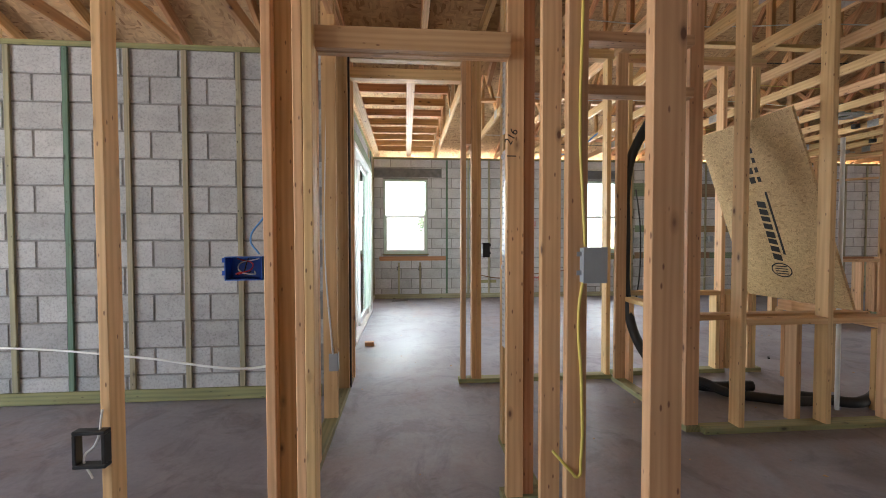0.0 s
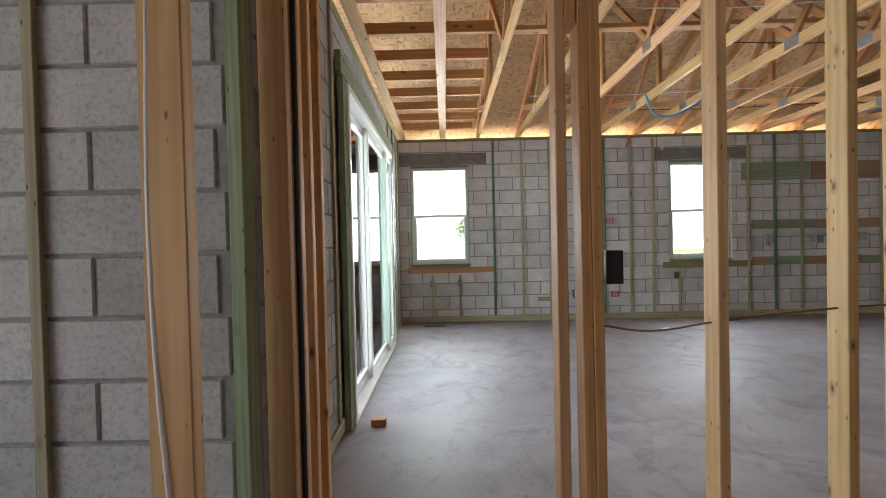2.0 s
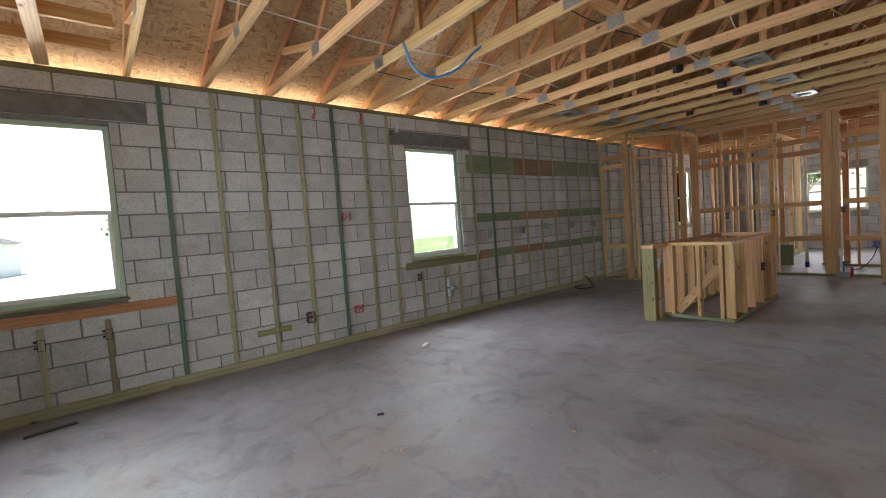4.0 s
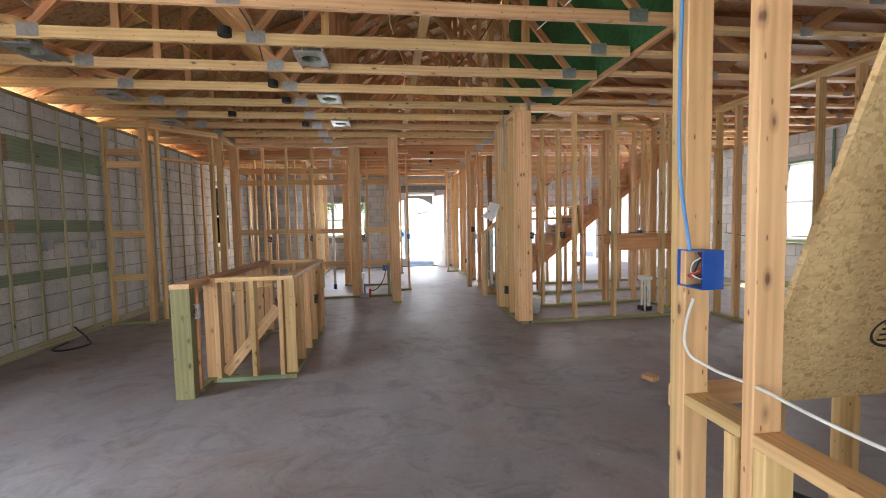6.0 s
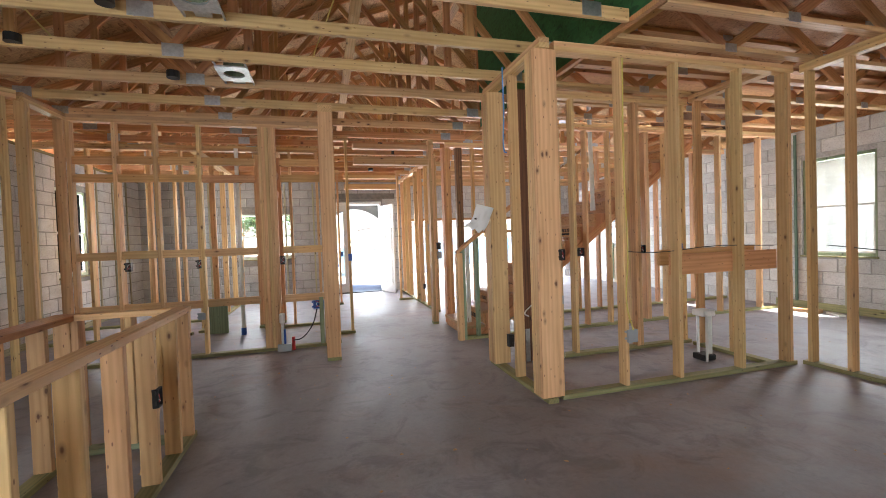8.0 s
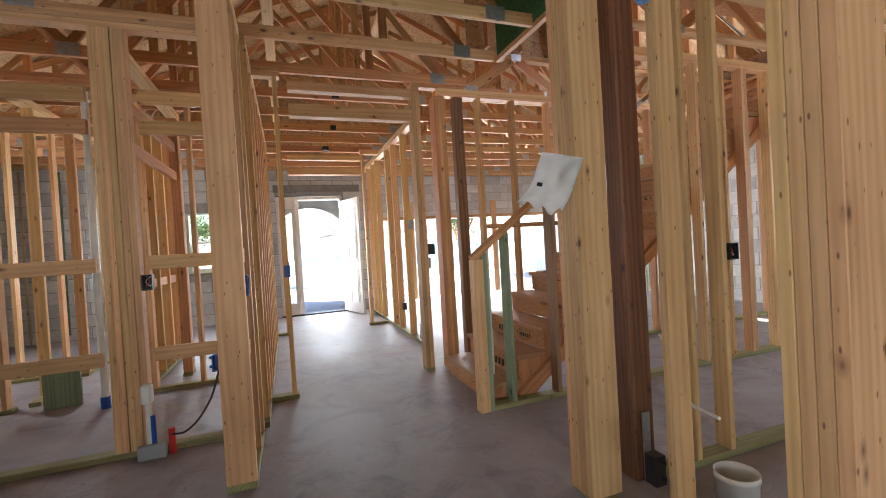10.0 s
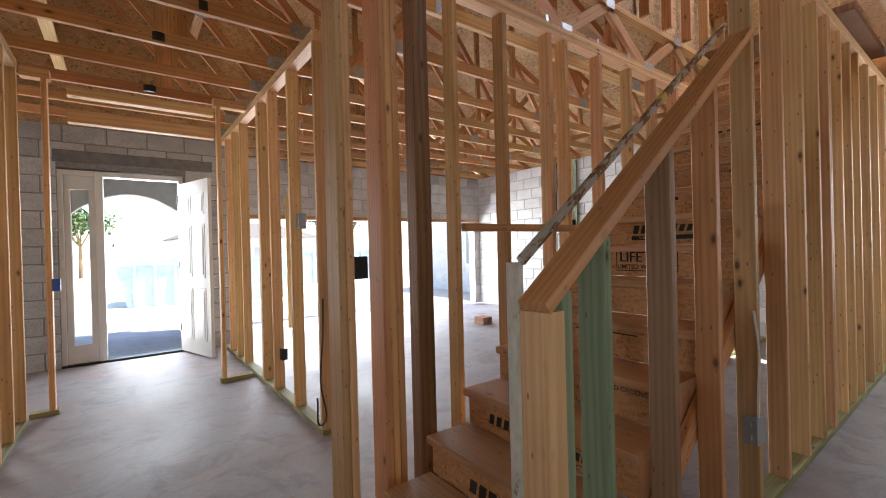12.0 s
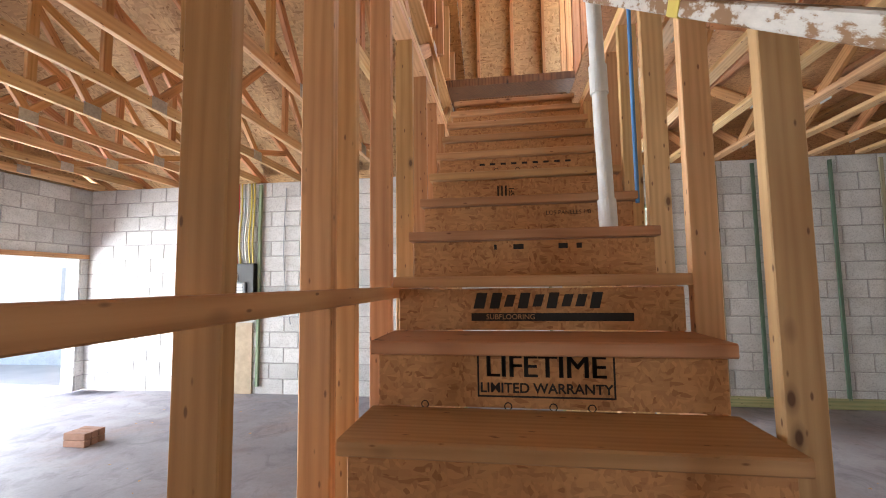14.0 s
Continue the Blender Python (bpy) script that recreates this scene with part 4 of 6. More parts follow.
for y in (IY0, IY1):
    member("top_plate", (IX0 - D / 2, y, IH - S / 2), (IX1 + D / 2, y, IH - S / 2), D if y == IY0 else 0.14, S, PINE if y == IY0 else PINE_W, isl)
    member("bottom_plate", (IX0 - D / 2, y, S / 2), (IX1 + D / 2, y, S / 2), D, S, PT, isl)
    for x in (IX0 + 0.02, IX0 + 0.40, IX0 + 0.75, IX0 + 1.1, IX0 + 1.45, IX1 - 0.02):
        member("stud", (x, y, S), (x, y, IH - S), S, D, PINE, isl, (0, 1, 0))
for x in (IX0, IX1):
    member("end_plate", (x, IY0 + D / 2 + 0.002, IH - S / 2), (x, IY1 - 0.072, IH - S / 2), D, S, PINE, isl)
    member("end_sole", (x, IY0 + D / 2 + 0.002, S / 2), (x, IY1 - D / 2 - 0.002, S / 2), D, S, PT_G, isl)
    for y in (IY0 + 0.30,):
        member("stud", (x, y, S), (x, y, IH - S), D, S, PINE, isl, (0, 1, 0))
    for y in (IY0 + 0.07, IY1 - 0.07):
        member("stud", (x, y, S), (x, y, IH - S), D, S, PINE, isl, (0, 1, 0))
member("brace", (IX0 + 0.03, IY1 - 0.1, 0.06), (IX0 + 0.03, IY0 + 0.1, 0.62), S, D, PINE, isl, (0, 0, 1))
member("brace", (IX1 - 0.55, IY0 + 0.05, 0.06), (IX1 - 0.2, IY0 + 0.05, 0.8), D, S, PINE, isl, (0, 1, 0))
ip = thing("island_end_post", (5.45, 6.58, 0), "greenish treated post boxed at the island's end", "post")
member("post", (5.43, 6.58, 0), (5.43, 6.58, IH - 0.04), D, 0.14, PT, ip, (0, 1, 0))
member("side_board", (5.50, 6.56, 0.04), (5.50, 6.56, IH - 0.04), S, 0.13, PINE_W, ip, (0, 1, 0))
member("cap", (5.38, 6.58, IH - 0.02), (5.70, 6.56, IH - 0.02), 0.15, S, PINE, ip)
member("sole", (5.52, 6.56, S / 2), (5.70, 6.56, S / 2), 0.13, S, PT, ip)

# ---------------------------------------------------------------- roof
SL = 5 / 12.0
RT = 2.98                                   # deck height over the outside walls


def deck(name, x0, x1, y0, y1, z0, z1, material=OSB, label="oriented strand board roof deck seen from below", th=0.015):
    """A roof deck of boards, from the line y0, z0 to y1, z1."""
    t = thing(name, ((x0 + x1) / 2, y0, z0), label, "roof deck", kind="structure")
    n = max(1, round(abs(math.hypot(y1 - y0, z1 - z0)) / 1.22))
    k = 0
    for i in range(n):
        a, b = i / n, (i + 1) / n - 0.003 / max(0.1, abs(y1 - y0)) * n / n
        bm = bmesh.new()
        ya, yb = y0 + (y1 - y0) * a, y0 + (y1 - y0) * b
        za, zb = z0 + (z1 - z0) * a, z0 + (z1 - z0) * b
        vs = [bm.verts.new(v) for v in ((x0, ya, za), (x1, ya, za), (x1, yb, zb), (x0, yb, zb), (x0, ya, za + th), (x1, ya, za + th), (x1, yb, zb + th), (x0, yb, zb + th))]
        for f in ((3, 2, 1, 0), (4, 5, 6, 7), (0, 1, 5, 4), (1, 2, 6, 5), (2, 3, 7, 6), (3, 0, 4, 7)):
            bm.faces.new([vs[j] for j in f])
        put(part("deck_board", bm, material, None), Matrix.Identity(4), t)
        k += 1
    # Unseen layer added on top to keep sun out of the board joints.
    bm = bmesh.new()
    up = 0.03
    vs = [bm.verts.new(v) for v in ((x0, y0, z0 + up), (x1, y0, z0 + up), (x1, y1, z1 + up), (x0, y1, z1 + up), (x0, y0, z0 + 2 * up), (x1, y0, z0 + 2 * up), (x1, y1, z1 + 2 * up), (x0, y1, z1 + 2 * up))]
    for f in ((3, 2, 1, 0), (4, 5, 6, 7), (0, 1, 5, 4), (1, 2, 6, 5), (2, 3, 7, 6), (3, 0, 4, 7)):
        bm.faces.new([vs[j] for j in f])
    put(part("roofing", bm, SHINGLE, None), Matrix.Identity(4), t)
    return t


RIDGE_Y = 2.60
deck("roof_deck_1", LX - 3.6, GX + 0.6, KY + 0.55, RIDGE_Y, RT - 0.55 * SL, RT + (KY - RIDGE_Y) * SL)
deck("roof_deck_2", 10.4, GX + 0.6, RY - 0.5, RIDGE_Y, RT - 0.5 * SL, RT + (KY - RIDGE_Y) * SL)
deck("roof_deck_3", -5.4, 1.4, BY + 0.5, RY - 0.4, RT - 0.1 - 0.5 * SL, RT - 0.1 + (BY - RY + 0.4) * SL)



def gable(name, x, pts, th=0.02, material=OSB):
    """A boarded gable end in the plane x."""
    bm = bmesh.new()
    a = [bm.verts.new((x, *p)) for p in pts]
    b = [bm.verts.new((x + th, *p)) for p in pts]
    bm.faces.new(a)
    bm.faces.new(b[::-1])
    for k in range(len(pts)):
        q = (k + 1) % len(pts)
        bm.faces.new((a[k], b[k], b[q], a[q]))
    bmesh.ops.recalc_face_normals(bm, faces=bm.faces)
    return tagged(finish(bm, name, material), "strand board sheathing closing the roof's end", "wall", kind="structure")


RZ = RT + (KY - RIDGE_Y) * SL
gable("gable_front", FX + 0.1, [(KY + 0.2, CZ + 0.002), (KY + 0.2, RT - 0.1), (2.96, RZ - 0.17), (2.96, CZ + 0.002)])
gable("gable_garage", GX + 0.1, [(3.0, CZ + 0.002), (3.0, RZ - 0.2), (RIDGE_Y, RZ - 0.02), (RY - 0.2, RT - 0.12), (RY - 0.2, CZ + 0.002)])
gable("gable_rear", LX - 3.55, [(KY + 0.2, CZ - 0.3), (KY + 0.2, RT - 0.1), (RIDGE_Y, RZ - 0.02), (RIDGE_Y, CZ - 0.3)])
gable("gable_bedroom", -5.3, [(BY + 0.3, BZ), (BY + 0.3, RT - 0.24), (RY - 0.3, RT - 0.12 + (BY - RY) * SL), (RY - 0.3, BZ)])
g = box("gable_side", -5.3, 1.4, RY - 0.25, RY - 0.22, CZ + 0.002, RT - 0.1 + (BY - RY) * SL, OSB)
tagged(g, "strand board sheathing closing the roof's side", "wall", kind="structure")
# Unseen board, added to block sun leaking in between the two roofs.
g = box("gable_step", LX - 3.5, 1.355, 2.60, 2.62, 3.44, RZ + 0.03, OSB)
tagged(g, "unseen strand board added to stop sun between the roofs", "wall", kind="structure")
g = box("rim_board", 1.42, 10.58, RY - 0.13, RY - 0.105, CZ + 0.002, CZ + 0.43, OSB_T)
tagged(g, "rim board closing the floor's edge", "rim board", kind="structure")
g = box("upper_side", 1.36, 1.39, RY - 0.1, 3.84, CZ + 0.43, 6.0, OSB_T)
tagged(g, "sheathed upper storey wall", "wall", kind="structure")

WEBS = (0.0, 0.12, 0.3, 0.48, 0.66, 0.83, 1.0)


def half_truss(x, y0, y1, z1top, name="roof_truss", mt=PINE, low=CZ, eave=RT, group="roof trusses", tails=0.5):
    """A roof truss from the wall line y0 to its high side y1, its top chord reaching z1top there."""
    t = thing(name, (x, y0, low), "pine roof truss with steel nail plates", "roof truss", group=group)
    s = 1 if y1 > y0 else -1
    cz = low + D / 2
    member("bottom_chord", (x, y0 - s * 0.06, cz), (x, y1, cz), S, D, mt, t)
    sl = (z1top - eave) / abs(y1 - y0)
    tz = lambda y: eave - D / 2 - 0.012 + abs(y - y0) * sl
    member("top_chord", (x, y0 - s * tails, eave - D / 2 - 0.012 - tails * sl), (x, y1, tz(y1)), S, D, PINE_W, t)
    pts = [y0 + (y1 - y0) * f for f in (0.08, 0.20, 0.33, 0.47, 0.70, 0.95)]
    for k in range(len(pts) - 1):
        a, b = pts[k], pts[k + 1]
        if k % 2 == 0:
            member("web", (x, a, tz(a) - D / 2), (x, b, low + D), S, 0.064, PINE_W, t, (0, 1, 0))
        else:
            member("web", (x, a, low + D), (x, b, tz(b) - D / 2), S, 0.064, PINE_W, t, (0, 1, 0))
    for f in (0.30, 0.56, 0.84):
        yy = y0 + (y1 - y0) * f
        member("upright", (x, yy, low + D), (x, yy, tz(yy) - D / 2), S, 0.064, PINE_W, t, (0, 1, 0))
    for k in (1, 3, 5):
        for sx in (-1, 1):
            member("nail_plate", (x + sx * (S / 2 + 0.001), pts[k] - 0.075, cz + 0.01), (x + sx * (S / 2 + 0.001), pts[k] + 0.075, cz + 0.01), 0.0015, 0.10, GALV, t, (0, 0, 1), 0.0)
    return t


x = 0.74
while x < 15.0:
    if x < 10.0:
        half_truss(x, KY, 2.78, RT + (KY - 2.78) * SL)
    else:
        half_truss(x, KY, 2.78, RT + (KY - 2.78) * SL, mt=PINE_W)
    x += 0.61
x = 10.9
while x < 15.8:
    half_truss(x, RY, 2.66, RT + (2.66 - RY) * SL, group="garage roof trusses")
    x += 0.61
x = -4.6
while x < 1.3:
    half_truss(x, BY, RY + 0.05, RT - 0.1 + (BY - RY) * SL, low=BZ + 0.042, eave=RT - 0.1, group="bedroom roof trusses")
    x += 0.61

# ladder framing beside the sliding door
lad = thing("ceiling_ladder", (0.0, 6.4, CZ), "ladder of pine boards framing the ceiling edge", "ceiling framing", kind="structure")
for xx in (-0.40, 0.20):
    member("ladder_rail", (xx, 3.95, CZ + S / 2), (xx, 8.82, CZ + S / 2), D, S, PINE, lad)
y = 4.3
while y < 8.8:
    member("ladder_rung", (-0.40, y, CZ + S + D / 2), (0.62, y, CZ + S + D / 2), S, D, PINE_W, lad)
    y += 0.46


def floor_truss(x, y0, y1, mt=PINE):
    t = thing("floor_truss", (x, y0, CZ), "open-web wooden floor truss with nail plates", "floor truss", group="floor trusses")
    h = 0.40
    member("bottom_chord", (x, y0, CZ + S / 2), (x, y1, CZ + S / 2), D, S, mt, t)
    member("top_chord", (x, y0, CZ + h - S / 2), (x, y1, CZ + h - S / 2), D, S, PINE_W, t)
    n = max(2, round((y1 - y0) / 0.55))
    for k in range(n):
        a, b = y0 + (y1 - y0) * k / n, y0 + (y1 - y0) * (k + 1) / n
        za, zb = (CZ + S, CZ + h - S) if k % 2 else (CZ + h - S, CZ + S)
        member("web", (x, a + 0.03, za), (x, b - 0.03, zb), D, S, PINE_W, t, (1, 0, 0))
    for k in range(1, n):
        yy = y0 + (y1 - y0) * k / n
        zz = CZ + S / 2 if k % 2 else CZ + h - S / 2
        member("nail_plate", (x - D / 2 - 0.001, yy - 0.06, zz), (x - D / 2 - 0.001, yy + 0.06, zz), 0.0015, 0.07, GALV, t, (0, 0, 1), 0.0)
    return t


x = 1.6
while x < 9.3:
    floor_truss(x, RY + 0.02, 2.70)
    x += 0.50
sub = box("ceiling", 1.35, 9.38, RY - 0.1, 2.70, CZ + 0.405, CZ + 0.425, OSB_T)
tagged(sub, "brown strand board subfloor of the upper storey", "subfloor", kind="structure")
sub2 = box("ceiling", 1.35, 3.2, 2.705, 3.85, CZ + 0.405, CZ + 0.425, OSB_T)
tagged(sub2, "brown strand board subfloor over the closet", "subfloor", kind="structure")
# green sheathed upper wall along the great room
gw = thing("wall_sheathed", (6.5, 2.74, CZ), "green sheathed upper storey wall above the trusses", "wall", kind="structure")
x = 1.35
while x < 9.8:
    box("sheathing_panel", x, min(x + 1.218, 9.9), 2.725, 2.745, CZ + 0.04, 5.555, OSB_G, gw)
    x += 1.22
box("girder_face", 1.35, 9.9, 2.72, 2.76, CZ, CZ + 0.038, PINE_W, gw)

# stairwell and upper landing
ft = floor_truss(10.55, RY + 0.05, 3.3, PINE_W)
ft.location.z -= 0.03
up = thing("wall_upper", (9.9, -1.9, 3.2), "bare stud wall with strand board at the head of the stairs", "wall", kind="structure")
box("sheathing", 8.6, 10.6, -2.32, -2.30, CZ + 0.45, 6.0, OSB, up)
for xx in (8.7, 9.1, 9.5, 9.88, 10.3):
    member("stud", (xx, -2.25, 3.2), (xx, -2.25, 5.9), S, D, PINE_W, up, (0, 1, 0))
# The landing has the top riser's dark colour.
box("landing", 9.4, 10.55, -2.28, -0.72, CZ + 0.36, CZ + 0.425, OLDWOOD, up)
for k, yy in enumerate([2.5, 2.1, 1.7, 1.3, 0.9, 0.5, 0.1, -0.3, -0.7, -1.1, -1.5, -1.9]):
    for xx in (9.30, 10.52):
        member("stud", (xx, yy, CZ + 0.43), (xx, yy, 5.4), D, S, PINE_W, up, (0, 1, 0))
# Side wall at x = 8.58: its opening is made up for the upper lamp.
box("upper_wall", 8.58, 8.60, -2.3, -1.9, CZ + 0.43, 5.42, OSB, up)
box("upper_wall", 8.58, 8.60, 0.9, 2.7, CZ + 0.43, 5.42, OSB, up)
box("upper_wall", 8.58, 8.60, -1.9, 0.9, CZ + 0.43, 3.9, OSB, up)
box("upper_wall", 8.58, 8.60, -1.9, 0.9, 5.2, 5.42, OSB, up)
box("upper_wall", 10.60, 10.62, -2.3, 2.7, CZ + 0.43, 6.0, OSB, up)
box("upper_ceiling", 8.6, 10.6, -2.3, 2.72, 5.42, 5.44, OSB, up)

# ---------------------------------------------------------------- small fittings


def elec_box(at, rz, size=(0.10, 0.06, 0.10), material=BLUE, label="blue plastic electrical box with coiled wires", wires=RED, name="electrical_box", cap=False):
    """An open junction box. Its open side looks along its own -y."""
    w, d, h = size
    t = thing(name, at, label, "electrical box", rz=rz)
    wl = 0.004
    bm = bmesh.new()
    box_bm(bm, -w / 2, w / 2, d - wl, d, 0, h)
    box_bm(bm, -w / 2, -w / 2 + wl, 0, d - wl, 0, h)
    box_bm(bm, w / 2 - wl, w / 2, 0, d - wl, 0, h)
    box_bm(bm, -w / 2 + wl, w / 2 - wl, 0, d - wl, 0, wl)
    box_bm(bm, -w / 2 + wl, w / 2 - wl, 0, d - wl, h - wl, h)
    part("box_shell", bm, material, t)
    if cap:
        bm = bmesh.new()
        box_bm(bm, -w / 2 - 0.003, w / 2 + 0.003, -0.006, -0.001, -0.003, h + 0.003, 0.002)
        part("cover", bm, material, t)
    else:
        for k in range(3):
            pts = [(-w * 0.3 + w * 0.3 * k, d * 0.8, h * 0.9), (w * 0.2 - w * 0.2 * k, d * 0.35, h * 0.55), (-w * 0.25 + 0.25 * w * k, d * 0.3, h * 0.25), (w * 0.1 * k, d * 0.6, h * 0.35)]
            ob = cable("wire", pts, 0.0025, (wires, BLACK, WHITEC)[k], parent=None)
            for key in ("label", "category", "group"):
                if key in ob:
                    del ob[key]
            ob.parent, ob.matrix_basis = t, Matrix.Identity(4)
    for z in (h * 0.2, h * 0.75):
        bm = bmesh.new()
        box_bm(bm, -w / 2 - 0.018, -w / 2 - 0.0005, d * 0.3, d * 0.3 + 0.004, z, z + 0.018)
        part("nail_ear", bm, material, t)
    return t


def text_on(body, size, m, material, parent, name="lettering", bold=0.0):
    cu = bpy.data.curves.new(name, "FONT")
    cu.body, cu.size, cu.align_x, cu.align_y, cu.extrude = body, size, "CENTER", "CENTER", 0.0004
    cu.offset = bold
    cu.materials.append(material)
    tmp = bpy.data.objects.new(name, cu)
    me = bpy.data.meshes.new_from_object(tmp)
    bpy.data.objects.remove(tmp)
    return put(new(name, me), m, parent)


def bar_on(parent, cx, cz, w, h, m, material=INK, name="printed_bar", skew=0.0):
    bm = bmesh.new()
    vs = [bm.verts.new(v) for v in ((cx - w / 2, cz - h / 2, 0), (cx + w / 2, cz - h / 2, 0), (cx + w / 2 + skew, cz + h / 2, 0), (cx - w / 2 + skew, cz + h / 2, 0))]
    bm.faces.new(vs)
    return put(part(name, bm, material, None), m, parent)


def ring_on(parent, cx, cz, rx, rz_, m, material=INK, thick=0.003):
    bm = bmesh.new()
    n = 28
    a = [bm.verts.new((cx + rx * math.cos(2 * math.pi * k / n), cz + rz_ * math.sin(2 * math.pi * k / n), 0)) for k in range(n)]
    b = [bm.verts.new((cx + (rx - thick) * math.cos(2 * math.pi * k / n), cz + (rz_ - thick) * math.sin(2 * math.pi * k / n), 0)) for k in range(n)]
    for k in range(n):
        q = (k + 1) % n
        bm.faces.new((a[k], a[q], b[q], b[k]))
    return put(part("printed_ring", bm, material, None), m, parent)


# printing on the stair risers; read from the foot of the stairs, looking along -y


def riser_face(n, x):
    y, z = nose(n)
    return pose(x, y - 0.025 + 0.0012, z - RISE / 2 - 0.02, 90, 0, 180)


m7 = riser_face(7, 9.935) @ pose(0, 0.018, 0)
for a, b, w_, h_ in ((0, 0.056, 0.36, 0.005), (0, -0.056, 0.36, 0.005), (-0.18, 0, 0.005, 0.117), (0.18, 0, 0.005, 0.117)):
    bar_on(st, a, b, w_, h_, m7)
for dx in (-0.0016, 0.0016):
    text_on("LIFETIME", 0.084, m7 @ pose(dx, 0.022, 0.0004), INK, st)
text_on("LIMITED WARRANTY", 0.037, m7 @ pose(0, -0.034, 0.0004), INK, st, bold=0.0007)
for cx in (-0.10, 0.02, 0.12, -0.33):
    ring_on(st, cx, -0.082, 0.011, 0.011, m7 @ pose(0, 0, 0.0006))
m8 = riser_face(8, 9.93)
k = -0.22
for w_ in (0.05, 0.045, 0.04, 0.045, 0.04, 0.045, 0.04, 0.04, 0.045):
    bar_on(st, k + w_ / 2, 0.028, w_ * 0.72, 0.052 if w_ > 0.042 else 0.04, m8, skew=0.012)
    k += w_ + 0.004
bar_on(st, 0.04, -0.026, 0.52, 0.026, m8)
text_on("SUBFLOORING", 0.024, m8 @ pose(-0.09, -0.026, 0.0008), TREAD, st)
m3 = riser_face(3, 9.95)
ring_on(st, 0.17, 0.0, 0.12, 0.04, m3)
for kk in range(6):
    bar_on(st, 0.1 + kk * 0.03, 0.0, 0.02, 0.035, m3 @ pose(0, 0, 0.0005), skew=0.006)
for kk in range(5):
    bar_on(st, -0.28 + kk * 0.05, 0.0, 0.032, 0.05, m3, skew=0.01)
for kk in range(7):
    bar_on(st, -0.30 + kk * 0.06, -0.01, 0.045, 0.06, riser_face(2, 9.8), skew=0.012)
m9 = riser_face(9, 9.93)
for cx, w_ in ((-0.14, 0.01), (-0.05, 0.04), (0.12, 0.035), (0.18, 0.02)):
    bar_on(st, cx, 0.045, w_, 0.02, m9)
text_on("LOS PANELES 1/8", 0.026, riser_face(10, 9.75) @ pose(0, 0.03, 0), INK, st)
m11 = riser_face(11, 9.97)
text_on("SFI", 0.04, m11 @ pose(-0.02, 0.0, 0.0, 0, 0, 90), INK, st)
for kk in range(3):
    bar_on(st, -0.09 + kk * 0.02, 0, 0.008, 0.07, m11)
m12 = riser_face(12, 9.95)
for kk in range(9):
    bar_on(st, -0.2 + kk * 0.06, 0.035, 0.03, 0.012, m12)
for cx in (-0.26, -0.12, 0.0, 0.1):
    ring_on(st, cx, 0.0, 0.012, 0.012, m12 @ pose(0, 0, 0.0006))
bar_on(st, -0.05, 0.05, 0.34, 0.006, riser_face(5, 9.85))
text_on("TONGUE AND GROOVE", 0.03, riser_face(4, 9.72) @ pose(0, 0.05, 0), INK, st)

# plastic pipe standing on a tread
pv = thing("plastic_pipe", (9.62, 1.15, nose(9)[1]), "white plastic drain pipe standing on a stair tread", "pipe")
z10 = nose(9)[1]
for nm, z0, z1, r in (("pipe", z10, 4.6, 0.03), ("coupling", z10 + 0.001, z10 + 0.12, 0.036), ("coupling", z10 + 0.56, z10 + 0.68, 0.036)):
    bm = bmesh.new()
    cyl_bm(bm, (9.62 + (z0 - z10) * 0.025, 1.15, z0), (9.62 + (z1 - z10) * 0.025, 1.15, z1), r, seg=20)
    put(part(nm, bm, PVC, None), Matrix.Identity(4), pv)
cable("blue_tube", [(9.46, 1.0, 1.75), (9.455, 0.98, 2.3), (9.45, 0.97, 2.72)], 0.009, BLUEC, "blue flexible tube running up beside the stairs", "tube")

# first rooms
elec_box((-0.50, 2.165, 1.045), 0, (0.145, 0.07, 0.095), label="wide blue electrical box nailed to a stud")
cable("blue_cable", [(-0.45, 2.2, 1.15), (-0.49, 2.22, 1.21), (-0.44, 2.23, 1.30)], 0.004, BLUEC, "short blue cable curling above an electrical box")
fr = thing("box_frame", (-1.06, 2.134, 0.335), "black plastic box frame with white cable loops", "electrical box")
for x0, x1, z0, z1 in ((-0.06, 0.06, 0.13, 0.145), (-0.06, 0.06, 0, 0.015), (-0.06, -0.045, 0.015, 0.13), (0.045, 0.06, 0.015, 0.13)):
    bm = bmesh.new()
    box_bm(bm, x0, x1, -0.02, 0.02, z0, z1, 0.003)
    part("frame_bar", bm, BLACK, fr)
cable("white_cable", [(-1.06, 2.135, 0.29), (-1.09, 2.135, 0.37), (-1.04, 2.128, 0.43), (-1.03, 2.152, 0.55)], 0.004, WHITEC, "loop of white cable through a box frame")
cable("white_cable", [(-5.0, 3.6, 0.5), (-3.4, 3.4, 0.5), (-2.2, 3.1, 0.57), (-1.2, 2.7, 0.60), (-0.6, 2.4, 0.62), (-0.40, 2.25, 0.68)], 0.006, WHITEC, "white electrical cable strung across the bedroom")
elec_box((-0.325, 3.205, 0.35), 0, (0.055, 0.05, 0.11), GREYPL, "small grey covered electrical box on a stud", cap=True)
elec_box((0.855, 1.955, 1.045), 0, (0.09, 0.05, 0.13), GREYPL, "grey covered electrical box with yellow cable", cap=True)
cable("yellow_cable", [(0.81, 1.98, 2.72), (0.813, 1.98, 2.1), (0.805, 1.98, 1.6), (0.815, 1.98, 1.4), (0.83, 1.985, 1.18)], 0.006, YELLOW, "yellow electrical cable stapled to a stud")
